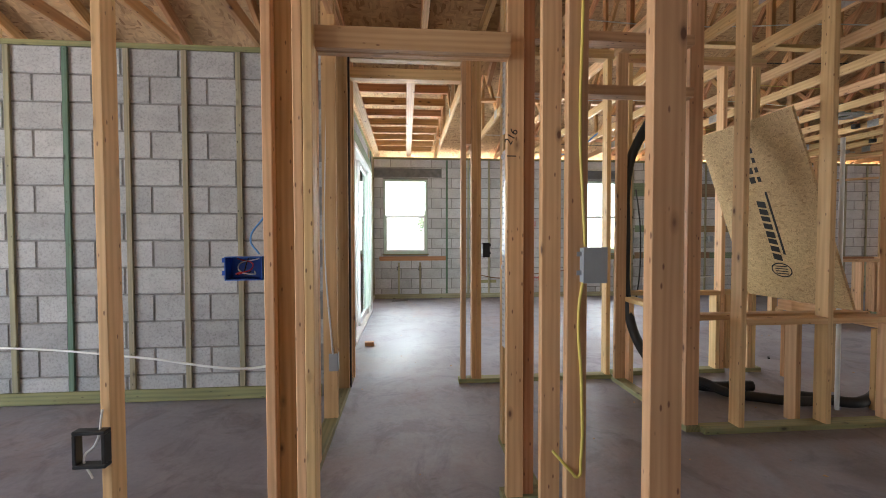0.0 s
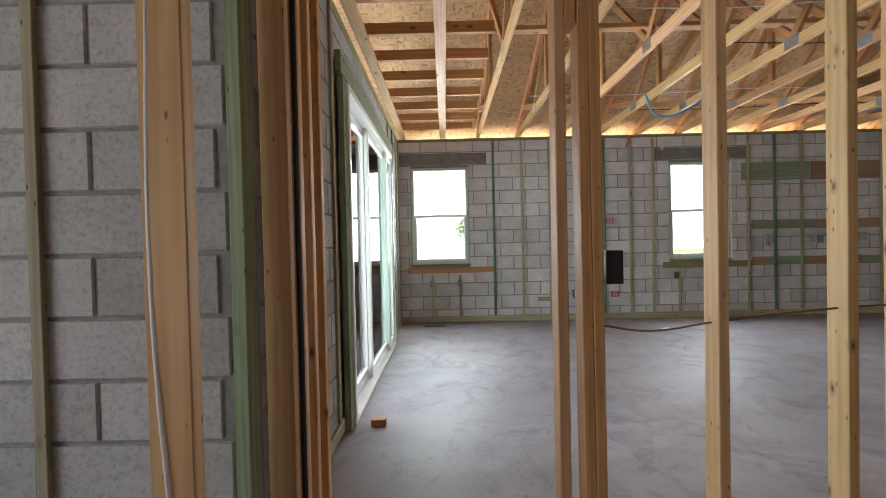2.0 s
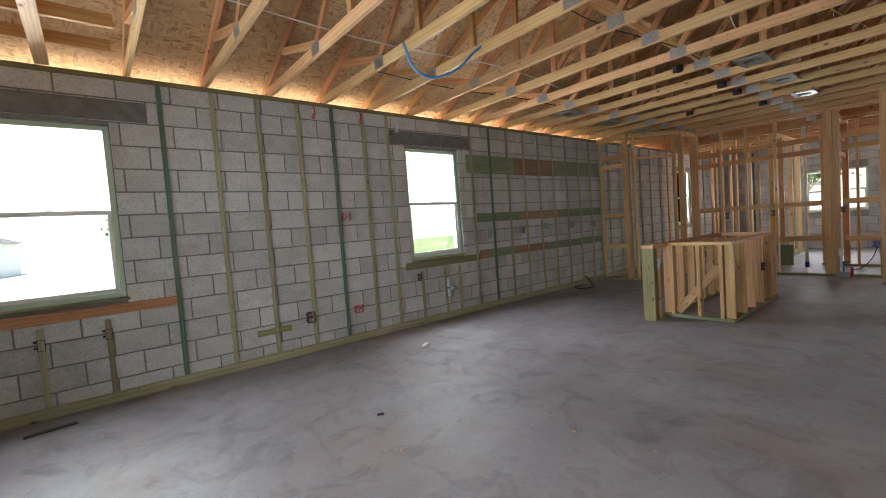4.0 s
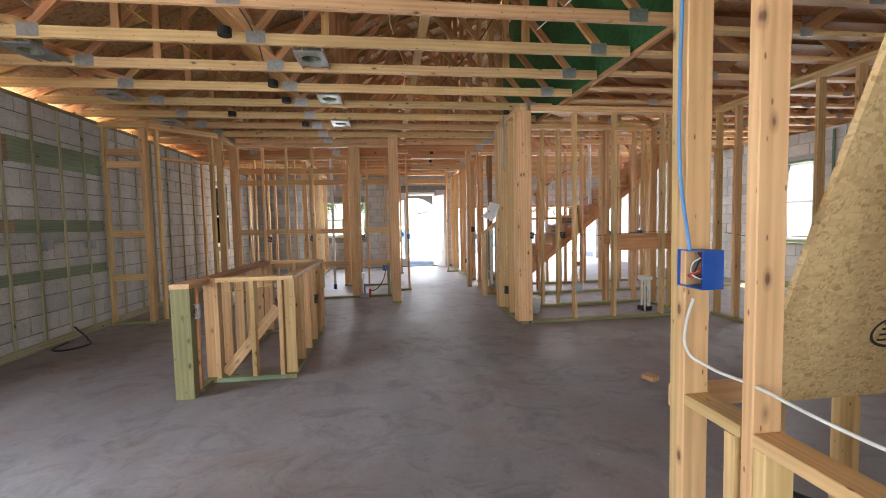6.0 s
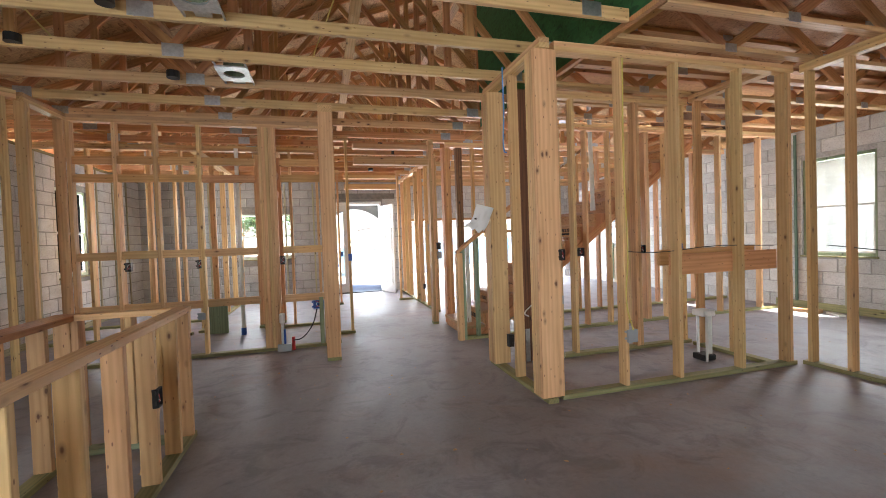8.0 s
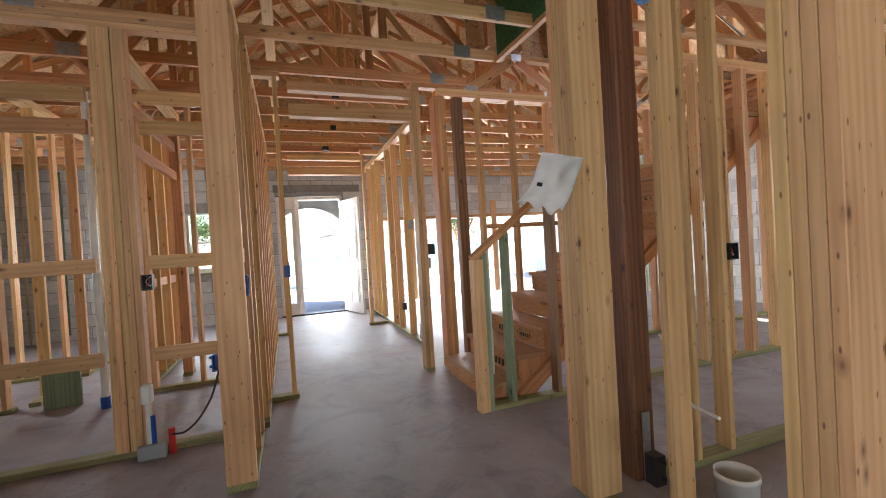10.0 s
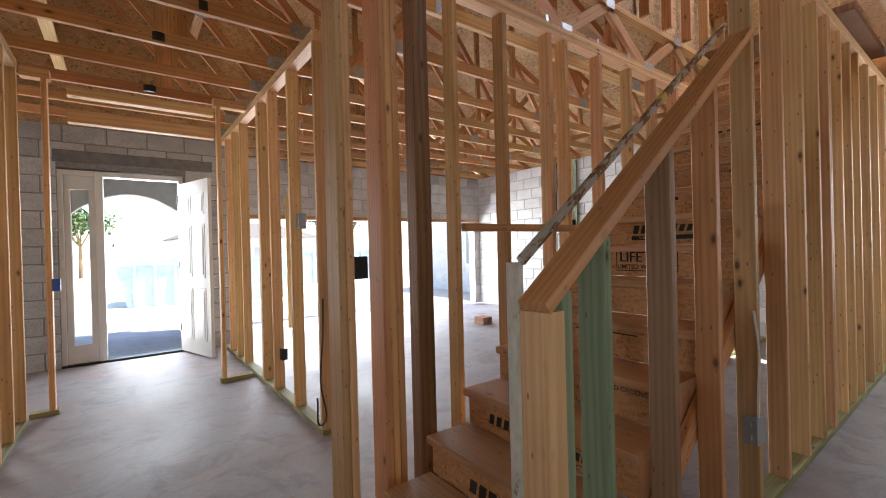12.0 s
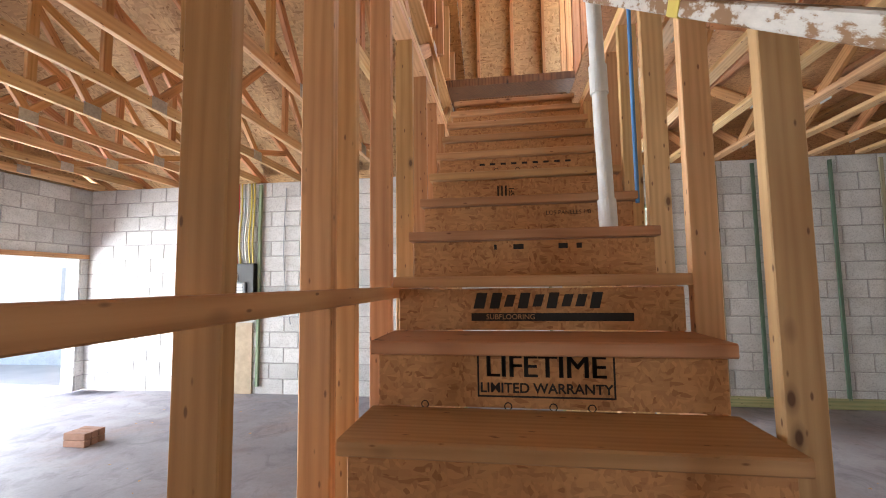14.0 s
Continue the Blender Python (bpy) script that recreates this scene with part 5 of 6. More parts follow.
cable("yellow_cable", [(0.82, 1.98, 1.05), (0.803, 1.978, 0.93), (0.817, 1.978, 0.63), (0.815, 1.978, 0.35), (0.803, 1.978, 0.29), (0.78, 1.978, 0.31), (0.715, 2.01, 0.38)], 0.006, YELLOW, "yellow electrical cable stapled to a stud")
cable("white_cable", [(-0.37, 3.21, 2.7), (-0.365, 3.205, 1.9), (-0.375, 3.205, 1.1), (-0.33, 3.2, 0.46)], 0.006, WHITEC, "white cable stapled down a stud")
cable("black_strip", [(-0.30, 3.83, 2.7), (-0.30, 3.83, 1.3), (-0.30, 3.83, 0.02)], 0.010, BLACK, "black sealing strip beside a doorway", "strip")
elec_box((0.81, 3.97, 1.05), 180, (0.06, 0.07, 0.12), BLACK, "black electrical box on a doorway stud")
text_on("216", 0.05, pose(0.613, 2.2690, 1.66, 90, 0, 0) @ pose(0, 0, 0, 0, 0, 62), INK, w2)
bar_on(w2, 0, 0, 0.04, 0.005, pose(0.613, 2.2690, 1.575, 90, 0, 0))
# white perforated panel of a wiring cabinet between the passage studs
sh = thing("wiring_panel", (0.69, 2.46, 0.64), "white perforated wiring cabinet panel set between studs", "panel")
HOLE = prism(0.0015, 0.006, 0.011, 0.0, FOAM_D)
for z0, z1 in ((0.64, 1.665), (1.75, 2.2)):
    panel = box("panel_face", 0.652, 0.660, 2.312, 2.617, z0, z1, FOAM, sh, 0.002)
    k = z0 + 0.03
    while k < z1 - 0.02:
        for y in (2.35, 2.357, 2.42, 2.505, 2.512, 2.58, 2.587, 2.606):
            put(new("slot", HOLE), pose(0.6515, y, k, -90, 0, 0), panel)
        k += 0.028
    for y, z in ((2.60, z0 + 0.42 if z0 < 1 else 1.9), (2.53, z0 + 0.56 if z0 < 1 else 2.0), (2.60, z1 - 0.03)):
        bm = bmesh.new()
        cyl_bm(bm, (0.645, y, z), (0.6515, y, z), 0.013, seg=16)
        put(part("button", bm, FOAM, None), Matrix.Identity(4), panel)

# air-handler closet: insulated line set, loose board, condensate pipe
cable("insulated_pipe", [(2.5, 3.8, 2.70), (2.33, 3.8, 2.42), (2.19, 3.8, 2.22), (2.08, 3.82, 2.02), (2.0, 3.83, 1.8), (1.985, 3.84, 1.2), (1.99, 3.80, 0.62), (2.06, 3.7, 0.30), (2.2, 3.6, 0.12), (2.42, 3.55, 0.05), (2.85, 3.5, 0.045)], 0.04, BLACKTAPE, "thick black insulated refrigerant pipe", "pipe")
cable("insulated_pipe", [(2.15, 3.72, 0.045), (2.4, 3.5, 0.1), (2.55, 3.39, 0.045), (2.73, 3.26, 0.045), (2.92, 3.18, 0.045), (3.02, 3.17, 0.045)], 0.036, BLACKTAPE, "black insulated pipe lying on the slab", "pipe")
cable("insulated_pipe", [(3.0, 3.3, 0.04), (3.15, 3.2, 0.045), (3.27, 3.12, 0.045), (3.4, 3.14, 0.045), (3.62, 3.25, 0.045)], 0.038, BLACKTAPE, "black insulated pipe lying on the slab", "pipe")
cable("black_cable", [(2.3, 3.6, 2.4), (2.25, 3.66, 1.7), (2.27, 3.66, 1.2), (2.3, 3.62, 0.95)], 0.008, BLACK, "black cable hanging in the closet")
pc = thing("condensate_pipe", (3.15, 2.98, 0.0), "thin white condensate pipe rising from the slab", "pipe")
bm = bmesh.new()
cyl_bm(bm, (3.16, 3.12, 0.0), (3.16, 3.12, 1.9), 0.014)
put(part("pipe", bm, PVC, None), Matrix.Identity(4), pc)
bd = thing("loose_board", (3.1, 3.1, 0.8), "weathered strand board sheet leaning in the closet", "board")


def loose_board():
    a, b, c, d = Vector((3.14, 3.87, 0.728)), Vector((3.14, 2.99, 0.728)), Vector((2.66, 2.99, 2.07)), Vector((2.66, 3.87, 2.07))
    n = (b - a).cross(d - a).normalized() * 0.018
    bm = bmesh.new()
    lo = [bm.verts.new(v) for v in (a, b, c, d)]
    hi = [bm.verts.new(v + n) for v in (a, b, c, d)]
    bm.faces.new(lo)
    bm.faces.new(hi[::-1])
    for k in range(4):
        q = (k + 1) % 4
        bm.faces.new((lo[k], hi[k], hi[q], lo[q]))
    bmesh.ops.recalc_face_normals(bm, faces=bm.faces)
    sheet = put(part("sheet", bm, OSB_B, None), Matrix.Identity(4), bd)
    # printing on both faces
    for s in (1,):
        y = (b - a).normalized()
        zdir = (d - a).normalized()
        nn = n.normalized()
        org = (a + b + c + d) / 4 + (n if s > 0 else Vector((0, 0, 0))) + nn * 0.0015 * s
        xd, yd = zdir, -y
        m = Matrix((xd, yd, xd.cross(yd))).transposed().to_4x4()
        m.translation = org
        k = -0.36
        for w_ in (0.05, 0.045, 0.04, 0.05, 0.045, 0.04, 0.045, 0.05):
            bar_on(bd, k, 0.02, w_, 0.075, m, skew=0.014)
            k += w_ + 0.016
        bar_on(bd, -0.08, -0.05, 0.5, 0.02, m)
        ring_on(bd, -0.46, 0.02, 0.06, 0.09, m, thick=0.01)
        for r in range(4):
            bar_on(bd, -0.49 + 0.02 * r, 0.02, 0.008, 0.11, m)
        for r in range(5):
            bar_on(bd, 0.27 + 0.075 * r, 0.03, 0.05, 0.05, m)
            bar_on(bd, 0.27 + 0.075 * r, -0.03, 0.04, 0.03, m)


loose_board()

# great room: post wiring
cable("black_cable", [(2.19, 4.055, 1.64), (2.23, 4.055, 1.37), (2.24, 4.055, 1.14), (2.23, 4.055, 0.84), (2.20, 4.055, 0.65)], 0.007, BLACK, "black cable hanging down a closet stud")
for x, z in ((5.1, 1.12), (5.75, 1.1), (6.5, 1.12), (7.3, 1.12), (8.02, 1.09)):
    elec_box((x, KY - 0.062, z), 0, (0.07, 0.045, 0.11), GREYPL, "pale grey electrical box on the block wall", cap=True)
elec_box((3.165, 4.05, 1.10), 180, (0.115, 0.07, 0.12), label="blue electrical box on the end post")
cable("blue_cable", [(3.21, 4.055, 2.78), (3.205, 4.055, 2.1), (3.215, 4.055, 1.7), (3.205, 4.055, 1.45), (3.165, 4.05, 1.22)], 0.0055, BLUEC, "blue cable stapled down the end post")
cable("white_cable", [(3.14, 4.055, 1.07), (3.17, 4.056, 0.98), (3.165, 4.056, 0.90), (3.08, 4.055, 0.875), (2.93, 4.03, 0.865), (2.78, 4.02, 0.85), (2.6, 4.02, 0.85), (2.4, 4.0, 0.86)], 0.0048, WHITEC, "white cable drooping from an electrical box")
cable("blue_cable", [(3.20, 6.9, 2.88), (3.1, 6.95, 2.8), (2.9, 7.0, 2.62), (2.55, 7.05, 2.56), (2.45, 7.1, 2.8)], 0.012, BLUEC, "loop of blue cable hanging from the trusses")
cable("brown_cable", [(0.75, 3.93, 0.90), (0.95, 3.94, 0.87), (1.18, 3.93, 0.90), (1.62, 3.93, 0.94), (1.84, 3.93, 0.95)], 0.004, BROWNC, "brown cable drooping between studs")

# kitchen wall rough-ins
for x, z in ((4.8, 1.10), (5.09, 1.06), (5.89, 1.08), (7.28, 1.10), (7.96, 1.10)):
    elec_box((x, KY - 0.03, z), 0, (0.06, 0.03, 0.11), GREYPL, "grey electrical box set into the block wall")
for x, z in ((2.70, 1.45), (2.77, 0.34)):
    elec_box((x, KY - 0.03, z), 0, (0.10, 0.03, 0.09), RED, "rust-red electrical box set into the block wall")
elec_box((2.17, KY - 0.05, 0.34), 0, (0.08, 0.05, 0.12), BLACK, "black electrical box with pale wire tails")
for x, z in ((3.71, 0.60), (0.0, 0.55), (0.42, 0.55)):
    elec_box((x, KY - 0.03, z), 0, (0.05, 0.03, 0.09), BLACK, "small black box on a furring strip")
sk = thing("sink_pipes", (4.16, KY - 0.06, 0.4), "white plastic sink drain and green stub pipes on the wall", "pipe")
bm = bmesh.new()
cyl_bm(bm, (0, 0, -0.08), (0, 0, 0.16), 0.022)
cyl_bm(bm, (0, 0.0, 0.04), (0, -0.08, 0.04), 0.024)
part("drain", bm, PVC, sk)
for dx in (-0.06, 0.07):
    bm = bmesh.new()
    cyl_bm(bm, (dx, 0.0, 0.05), (dx, -0.09, 0.05), 0.010)
    cyl_bm(bm, (dx, 0.0, -0.1), (dx, 0.0, 0.06), 0.009)
    part("stub", bm, PT_G, sk)
cable("black_cable", [(7.62, KY - 0.03, 0.15), (7.5, 8.6, 0.02), (7.2, 8.45, 0.012), (7.05, 8.65, 0.012), (7.4, 8.75, 0.02)], 0.010, BLACK, "black cable coiled on the floor at the wall")
for x, z in ((2.40, 2.68), (2.98, 2.68), (3.5, 2.62), (6.3, 2.62)):
    cable("wire_tail", [(x, KY - 0.03, z + 0.08), (x + 0.01, KY - 0.05, z), (x - 0.015, KY - 0.045, z - 0.08), (x + 0.02, KY - 0.05, z - 0.02)], 0.006, RED if z > 2.65 else WHITEC, "short wire tail hanging from the wall plate", "wire")
# island fittings
elec_box((5.435, 6.505, 0.62), -90, (0.07, 0.03, 0.11), GALV, "steel electrical box in the island's end post")
elec_box((6.86, 5.80, 0.45), 0, (0.06, 0.03, 0.10), BLACK, "black electrical box in the island's side")
cable("yellow_cable", [(IX0 + 0.06, IY1 - 0.08, 0.75), (IX0 + 0.08, 6.2, 0.78), (IX0 + 0.06, IY0 + 0.15, 0.82)], 0.005, YELLOW, "yellow cable threaded through the island frame")

# recessed light housings between the trusses


def can_light(at):
    t = thing("recessed_light", at, "galvanized recessed light housing on hanger bars", "ceiling light", group="recessed lights")
    bm = bmesh.new()
    bmesh.ops.create_circle(bm, cap_ends=False, segments=20, radius=0.085)
    ring = [v for v in bm.verts]
    sq = []
    for v in ring:
        k = max(abs(v.co.x) / 0.17, abs(v.co.y) / 0.13)
        sq.append(bm.verts.new((v.co.x / k, v.co.y / k, 0)))
    for k in range(20):
        q = (k + 1) % 20
        bm.faces.new((ring[k], ring[q], sq[q], sq[k]))
    r = bmesh.ops.extrude_face_region(bm, geom=bm.faces[:])
    bmesh.ops.translate(bm, verts=[v for v in r["geom"] if isinstance(v, bmesh.types.BMVert)], vec=(0, 0, 0.012))
    part("plate", bm, GALV, t)
    bm = bmesh.new()
    bmesh.ops.create_cone(bm, cap_ends=True, segments=20, radius1=0.084, radius2=0.08, depth=0.15, matrix=Matrix.Translation((0, 0, 0.09)))
    bmesh.ops.delete(bm, geom=[f for f in bm.faces if f.normal.z < -0.9], context="FACES_ONLY")
    part("can", bm, PT_G, t)
    for y in (-0.12, 0.12):
        bm = bmesh.new()
        box_bm(bm, -0.285, 0.285, y - 0.006, y + 0.006, 0.013, 0.03)
        part("hanger_bar", bm, GALV, t)
    bm = bmesh.new()
    box_bm(bm, 0.18, 0.26, -0.05, 0.05, 0.014, 0.07)
    part("junction_box", bm, GALV, t)
    return t


c0 = can_light((5.925, 5.62, CZ + 0.01))
for x, y in ((7.145, 5.62), (8.365, 5.62), (5.925, 7.86), (7.145, 7.92), (8.365, 7.95)):
    copy_thing(c0, pose(x, y, CZ + 0.01))
for x, y in ((6.80, 6.15), (7.41, 6.15), (8.63, 6.15), (5.58, 6.2), (8.1, 7.0), (11.2, 4.0), (12.42, 3.9), (11.82, 3.7), (13.6, 3.9)):
    bm = bmesh.new()
    bmesh.ops.create_cone(bm, cap_ends=True, segments=14, radius1=0.052, radius2=0.052, depth=0.06)
    ob = finish(bm, "ceiling_box", BLACK)
    ob.location = (x - 0.075, y, CZ + 0.045)
    tagged(ob, "round black plastic ceiling box on a truss chord", "electrical box", group="ceiling boxes")
# runs of cable over the trusses
for k in range(8):
    y = 3.6 + k * 0.62
    x0 = 1.2 + (k % 3) * 1.4
    cable("attic_cable", [(x0, y, CZ + 0.10), (x0 + 1.2, y + 0.1, CZ + 0.12), (x0 + 2.6, y - 0.08, CZ + 0.10), (x0 + 4.2, y + 0.12, CZ + 0.11)], 0.005, (WHITEC, BLACK, YELLOW)[k % 3], "electrical cable run over the truss chords")
# long braces through the webs
for k, (y, z) in enumerate(((6.1, 3.05), (4.6, 3.2), (3.4, 3.9))):
    member_b = thing("truss_brace", (6.0, y, z), "long pine brace nailed across the truss webs", "brace", group="truss braces")
    member("brace", (0.75, y, z), (14.6, y, z), D, S, PINE, member_b)
# end wall wiring
elec_box((9.79, 5.42, 1.05), -90, (0.055, 0.06, 0.10), BLACK, "black electrical box on a kitchen end stud")
elec_box((9.79, 6.33, 1.05), -90, (0.055, 0.06, 0.10), BLACK, "black electrical box on a kitchen end stud")
elec_box((9.79, 7.05, 1.05), -90, (0.055, 0.06, 0.10), BLACK, "black electrical box on a kitchen end stud")
elec_box((9.79, 6.33, 0.45), -90, (0.075, 0.05, 0.075), GREYPL, "grey electrical box on a kitchen end stud", cap=True)
elec_box((9.79, 5.02, 0.47), -90, (0.13, 0.06, 0.11), BLUE, "blue electrical box low on a green stud")
elec_box((9.14, 4.775, 1.02), 0, (0.06, 0.06, 0.11), BLUE, "blue electrical box on the hall post")
elec_box((10.40, 4.60, 1.03), 180, (0.05, 0.05, 0.10), BLUE, "blue electrical box at the hall opening")
elec_box((13.32, 4.60, 1.0), 180, (0.05, 0.05, 0.10), BLUE, "blue electrical box near the front door")
g2 = thing("wall_stub", (9.84, 5.0, 0.05), "short green treated board beside a stud", "board")
member("stub_board", (9.83, 4.985, 0.04), (9.83, 4.985, 0.62), D, 0.05, PT_G, g2, (0, 1, 0))
mani = thing("water_supply", (9.80, 5.40, 0.0), "blue and red water stubs rising from a grey sleeve", "plumbing")
for nm, dy, r, mt, h in (("blue_stub", 0.03, 0.016, BLUE, 0.26), ("red_stub", -0.07, 0.02, RED, 0.16), ("drain_stub", 0.05, 0.018, PVC, 0.42)):
    bm = bmesh.new()
    cyl_bm(bm, (-0.05, dy, 0.0), (-0.05, dy, h), r)
    part(nm, bm, mt, mani)
bm = bmesh.new()
box_bm(bm, -0.11, -0.075, -0.05, 0.11, 0.0, 0.09, 0.006)
part("sleeve", bm, GREYPL, mani)
bm = bmesh.new()
box_bm(bm, -0.09, -0.02, 0.02, 0.08, 0.34, 0.46, 0.01)
part("outlet_box", bm, WHITEPL, mani)
cable("black_cable", [(9.74, 5.33, 0.12), (9.66, 5.22, 0.16), (9.68, 5.1, 0.3), (9.76, 5.04, 0.48)], 0.007, BLACK, "dark cable curving from a floor stub to a box")
# plumbing and clutter in the room behind
pw = thing("vent_pipe", (11.0, 6.1, 0), "white plastic vent pipe rising from the slab", "pipe")
for nm, r, z0, z1, mt in (("pipe", 0.028, 0.0, 2.7, PVC), ("collar", 0.036, 0.0, 0.1, BLUE), ("collar", 0.036, 0.9, 0.98, PVC)):
    bm = bmesh.new()
    cyl_bm(bm, (0, 0, z0), (0, 0, z1), r)
    part(nm, bm, mt, pw)
bm = bmesh.new()
bmesh.ops.create_icosphere(bm, subdivisions=3, radius=1.0)
for v in bm.verts:
    nz = noise.noise(v.co * 2.3) * 0.25 + noise.noise(v.co * 6.0) * 0.08
    v.co = Vector((v.co.x * 0.17, v.co.y * 0.13, max(0.0, (v.co.z + 0.6) * 0.10))) * (1 + nz)
bag = finish(bm, "plastic_bag", PAPER)
bag.location = (10.6, 7.0, 0.0)
tagged(bag, "crumpled white plastic bag on the slab", "bag")
gb = box("green_panel", 11.22, 11.25, 6.35, 6.62, 0.0, 0.42, PT_G)
tagged(gb, "green board standing against the studs", "board")

# paper notice on the corner post
pp = thing("paper_notice", (8.16, 3.36, 1.5), "crumpled white paper sheet stapled to the post", "paper")


def paper():
    bm = bmesh.new()
    n = 14
    grid = {}
    for i in range(n + 1):
        for j in range(n + 1):
            u, v = i / n - 0.5, j / n - 0.5
            curl = 0.05 * max(0.0, 0.1 - v) ** 2 * 4 * (1 - u) + 0.02 * noise.noise(Vector((u * 3.5, v * 3.5, 1.7)))
            tear = 0.04 * noise.noise(Vector((u * 5, 0.3, 0.2))) if v < -0.3 else 0.0
            grid[i, j] = bm.verts.new((u * 0.19 + 0.03 * v, -curl - 0.004, v * 0.25 + tear))
    for i in range(n):
        for j in range(n):
            bm.faces.new((grid[i, j], grid[i + 1, j], grid[i + 1, j + 1], grid[i, j + 1]))
    bmesh.ops.solidify(bm, geom=bm.faces[:], thickness=0.0008)
    sheet = part("sheet", bm, PAPER, pp)
    for f in sheet.data.polygons:
        f.use_smooth = True


paper()
pp.matrix_world = pose(8.222, 3.408, 1.49, 0, 0, -141) @ pose(0, 0, 0, 0, 16, 0)
bm = bmesh.new()
box_bm(bm, -0.07, -0.045, -0.012, -0.010, -0.03, -0.012)
part("print_mark", bm, INK, pp)

# bucket in the closet under the stairs' side


def bucket(at):
    t = thing("bucket", at, "white plastic bucket spattered with plaster", "bucket")
    bm = bmesh.new()
    prof = [(0.0, 0.004), (0.115, 0.004), (0.118, 0.0), (0.135, 0.30), (0.142, 0.30), (0.142, 0.335), (0.136, 0.335), (0.132, 0.30), (0.112, 0.012), (0.0, 0.012)]
    n = 28
    rows = [[bm.verts.new((r * math.cos(2 * math.pi * k / n), r * math.sin(2 * math.pi * k / n), z)) for k in range(n)] for r, z in prof]
    for a, b in zip(rows, rows[1:]):
        for k in range(n):
            q = (k + 1) % n
            bm.faces.new((a[k], a[q], b[q], b[k]))
    bmesh.ops.remove_doubles(bm, verts=bm.verts, dist=0.0005)
    body = part("pail", bm, WHITEPL, t)
    for f in body.data.polygons:
        f.use_smooth = True
    pts = [(0.145 * math.cos(a), 0.02 - 0.16 * math.sin(a) * 0.2, 0.30 - 0.11 * math.sin(a)) for a in [math.pi * k / 8 for k in range(9)]]
    ob = cable("bail", pts, 0.003, GALV, parent=None)
    for key in ("label", "category", "group"):
        if key in ob:
            del ob[key]
    ob.parent, ob.matrix_basis = t, pose(0, -0.15, 0)
    return t


bk = bucket((7.80, 2.90, 0.0))
bk.scale = (0.58, 0.58, 0.72)
# wiring round the den studs
cable("blue_cable", [(7.735, 3.355, 2.78), (7.73, 3.355, 2.4), (7.74, 3.355, 2.05), (7.70, 3.355, 2.03)], 0.007, BLUEC, "blue cable ending halfway down a stud")
elec_box((7.80, 3.30, 0.30), 0, (0.05, 0.05, 0.11), BLACK, "black electrical box low on a stud")
cable("blue_cable", [(7.60, 3.14, 0.02), (7.62, 3.10, 0.14), (7.66, 3.12, 0.06)], 0.008, BLUEC, "blue cable stub bending out of the slab")
elec_box((7.18, 2.52, 0.40), -90, (0.09, 0.05, 0.10), GREYPL, "grey covered electrical box with yellow cable", cap=True)
cable("yellow_cable", [(7.19, 2.55, 2.7), (7.19, 2.56, 1.8), (7.185, 2.545, 1.1), (7.19, 2.56, 0.7), (7.17, 2.52, 0.5)], 0.006, YELLOW, "yellow cable stapled down a stud")
elec_box((7.135, 3.165, 1.1), -90, (0.03, 0.04, 0.085), BLACK, "black electrical box beside the closet corner")
for x, y in ((8.19, 1.52), (8.19, 1.02), (8.19, 2.3)):
    elec_box((x, y, 1.06), -90, (0.06, 0.06, 0.09), BLACK if y > 1.2 else BLUE, "dark electrical box on a den stud")
elec_box((6.16, 0.65, 0.38), 180, (0.07, 0.05, 0.11), BLACK, "black electrical box on a den stud")
lg = thing("ledger_board", (7.15, 1.45, 0.93), "brown wide board nailed between the studs", "board")
member("board", (7.305, 0.80, 1.0), (7.305, 2.01, 1.0), S, 0.18, PINE_W, lg)
member("board", (7.40, 0.95, 1.06), (7.40, 2.05, 1.06), S, 0.14, PINE_W, lg)
cable("black_cable", [(7.0, 0.58, 1.12), (6.4, 0.58, 1.07), (5.9, 0.56, 1.10), (5.3, 0.58, 1.05)], 0.004, BLACK, "dark cable threaded through the den studs")
cable("black_cable", [(7.24, 0.9, 1.13), (7.24, 1.6, 1.15), (7.24, 2.2, 1.12), (7.24, 2.55, 1.14)], 0.0035, BLACK, "dark cable threaded through the den studs")
lv = thing("water_valves", (7.62, 1.25, 0.0), "white plastic laundry pipes with black valves", "plumbing")
for x, y, h, r in ((0, 0, 0.5, 0.022), (0.08, 0.06, 0.46, 0.014), (-0.06, 0.1, 0.46, 0.012)):
    bm = bmesh.new()
    cyl_bm(bm, (x, y, 0), (x, y, h), r)
    part("pipe", bm, PVC, lv)
for z in (0.0, 0.44):
    bm = bmesh.new()
    box_bm(bm, -0.05, 0.1, -0.03, 0.12, z, z + 0.06, 0.01)
    part("valve_block", bm, BLACK if z == 0 else WHITEPL, lv)
cable("white_cable", [(8.2, 2.85, 0.72), (7.95, 3.0, 0.66), (7.75, 3.2, 0.60), (7.6, 3.24, 0.6)], 0.006, WHITEC, "white cable looping between studs")
# stair side boxes
elec_box((9.345, 1.885, 0.36), -90, (0.09, 0.05, 0.11), GREYPL, "grey covered electrical box with white cable", cap=True)
cable("white_cable", [(9.35, 1.885, 0.47), (9.347, 1.88, 0.6), (9.347, 1.87, 0.75), (9.36, 1.88, 0.95)], 0.005, WHITEC, "white cable rising from a box to the stringer")
elec_box((10.53, 3.279, 1.135), 180, (0.055, 0.066, 0.105), BLACK, "large black electrical box on the hall post")
elec_box((11.44, 2.98, 0.95), -90, (0.06, 0.06, 0.12), GREYPL, "grey electrical box on a foyer stud", cap=True)
elec_box((12.05, 2.98, 1.45), 0, (0.08, 0.05, 0.12), GREYPL, "grey electrical box on a foyer stud", cap=True)
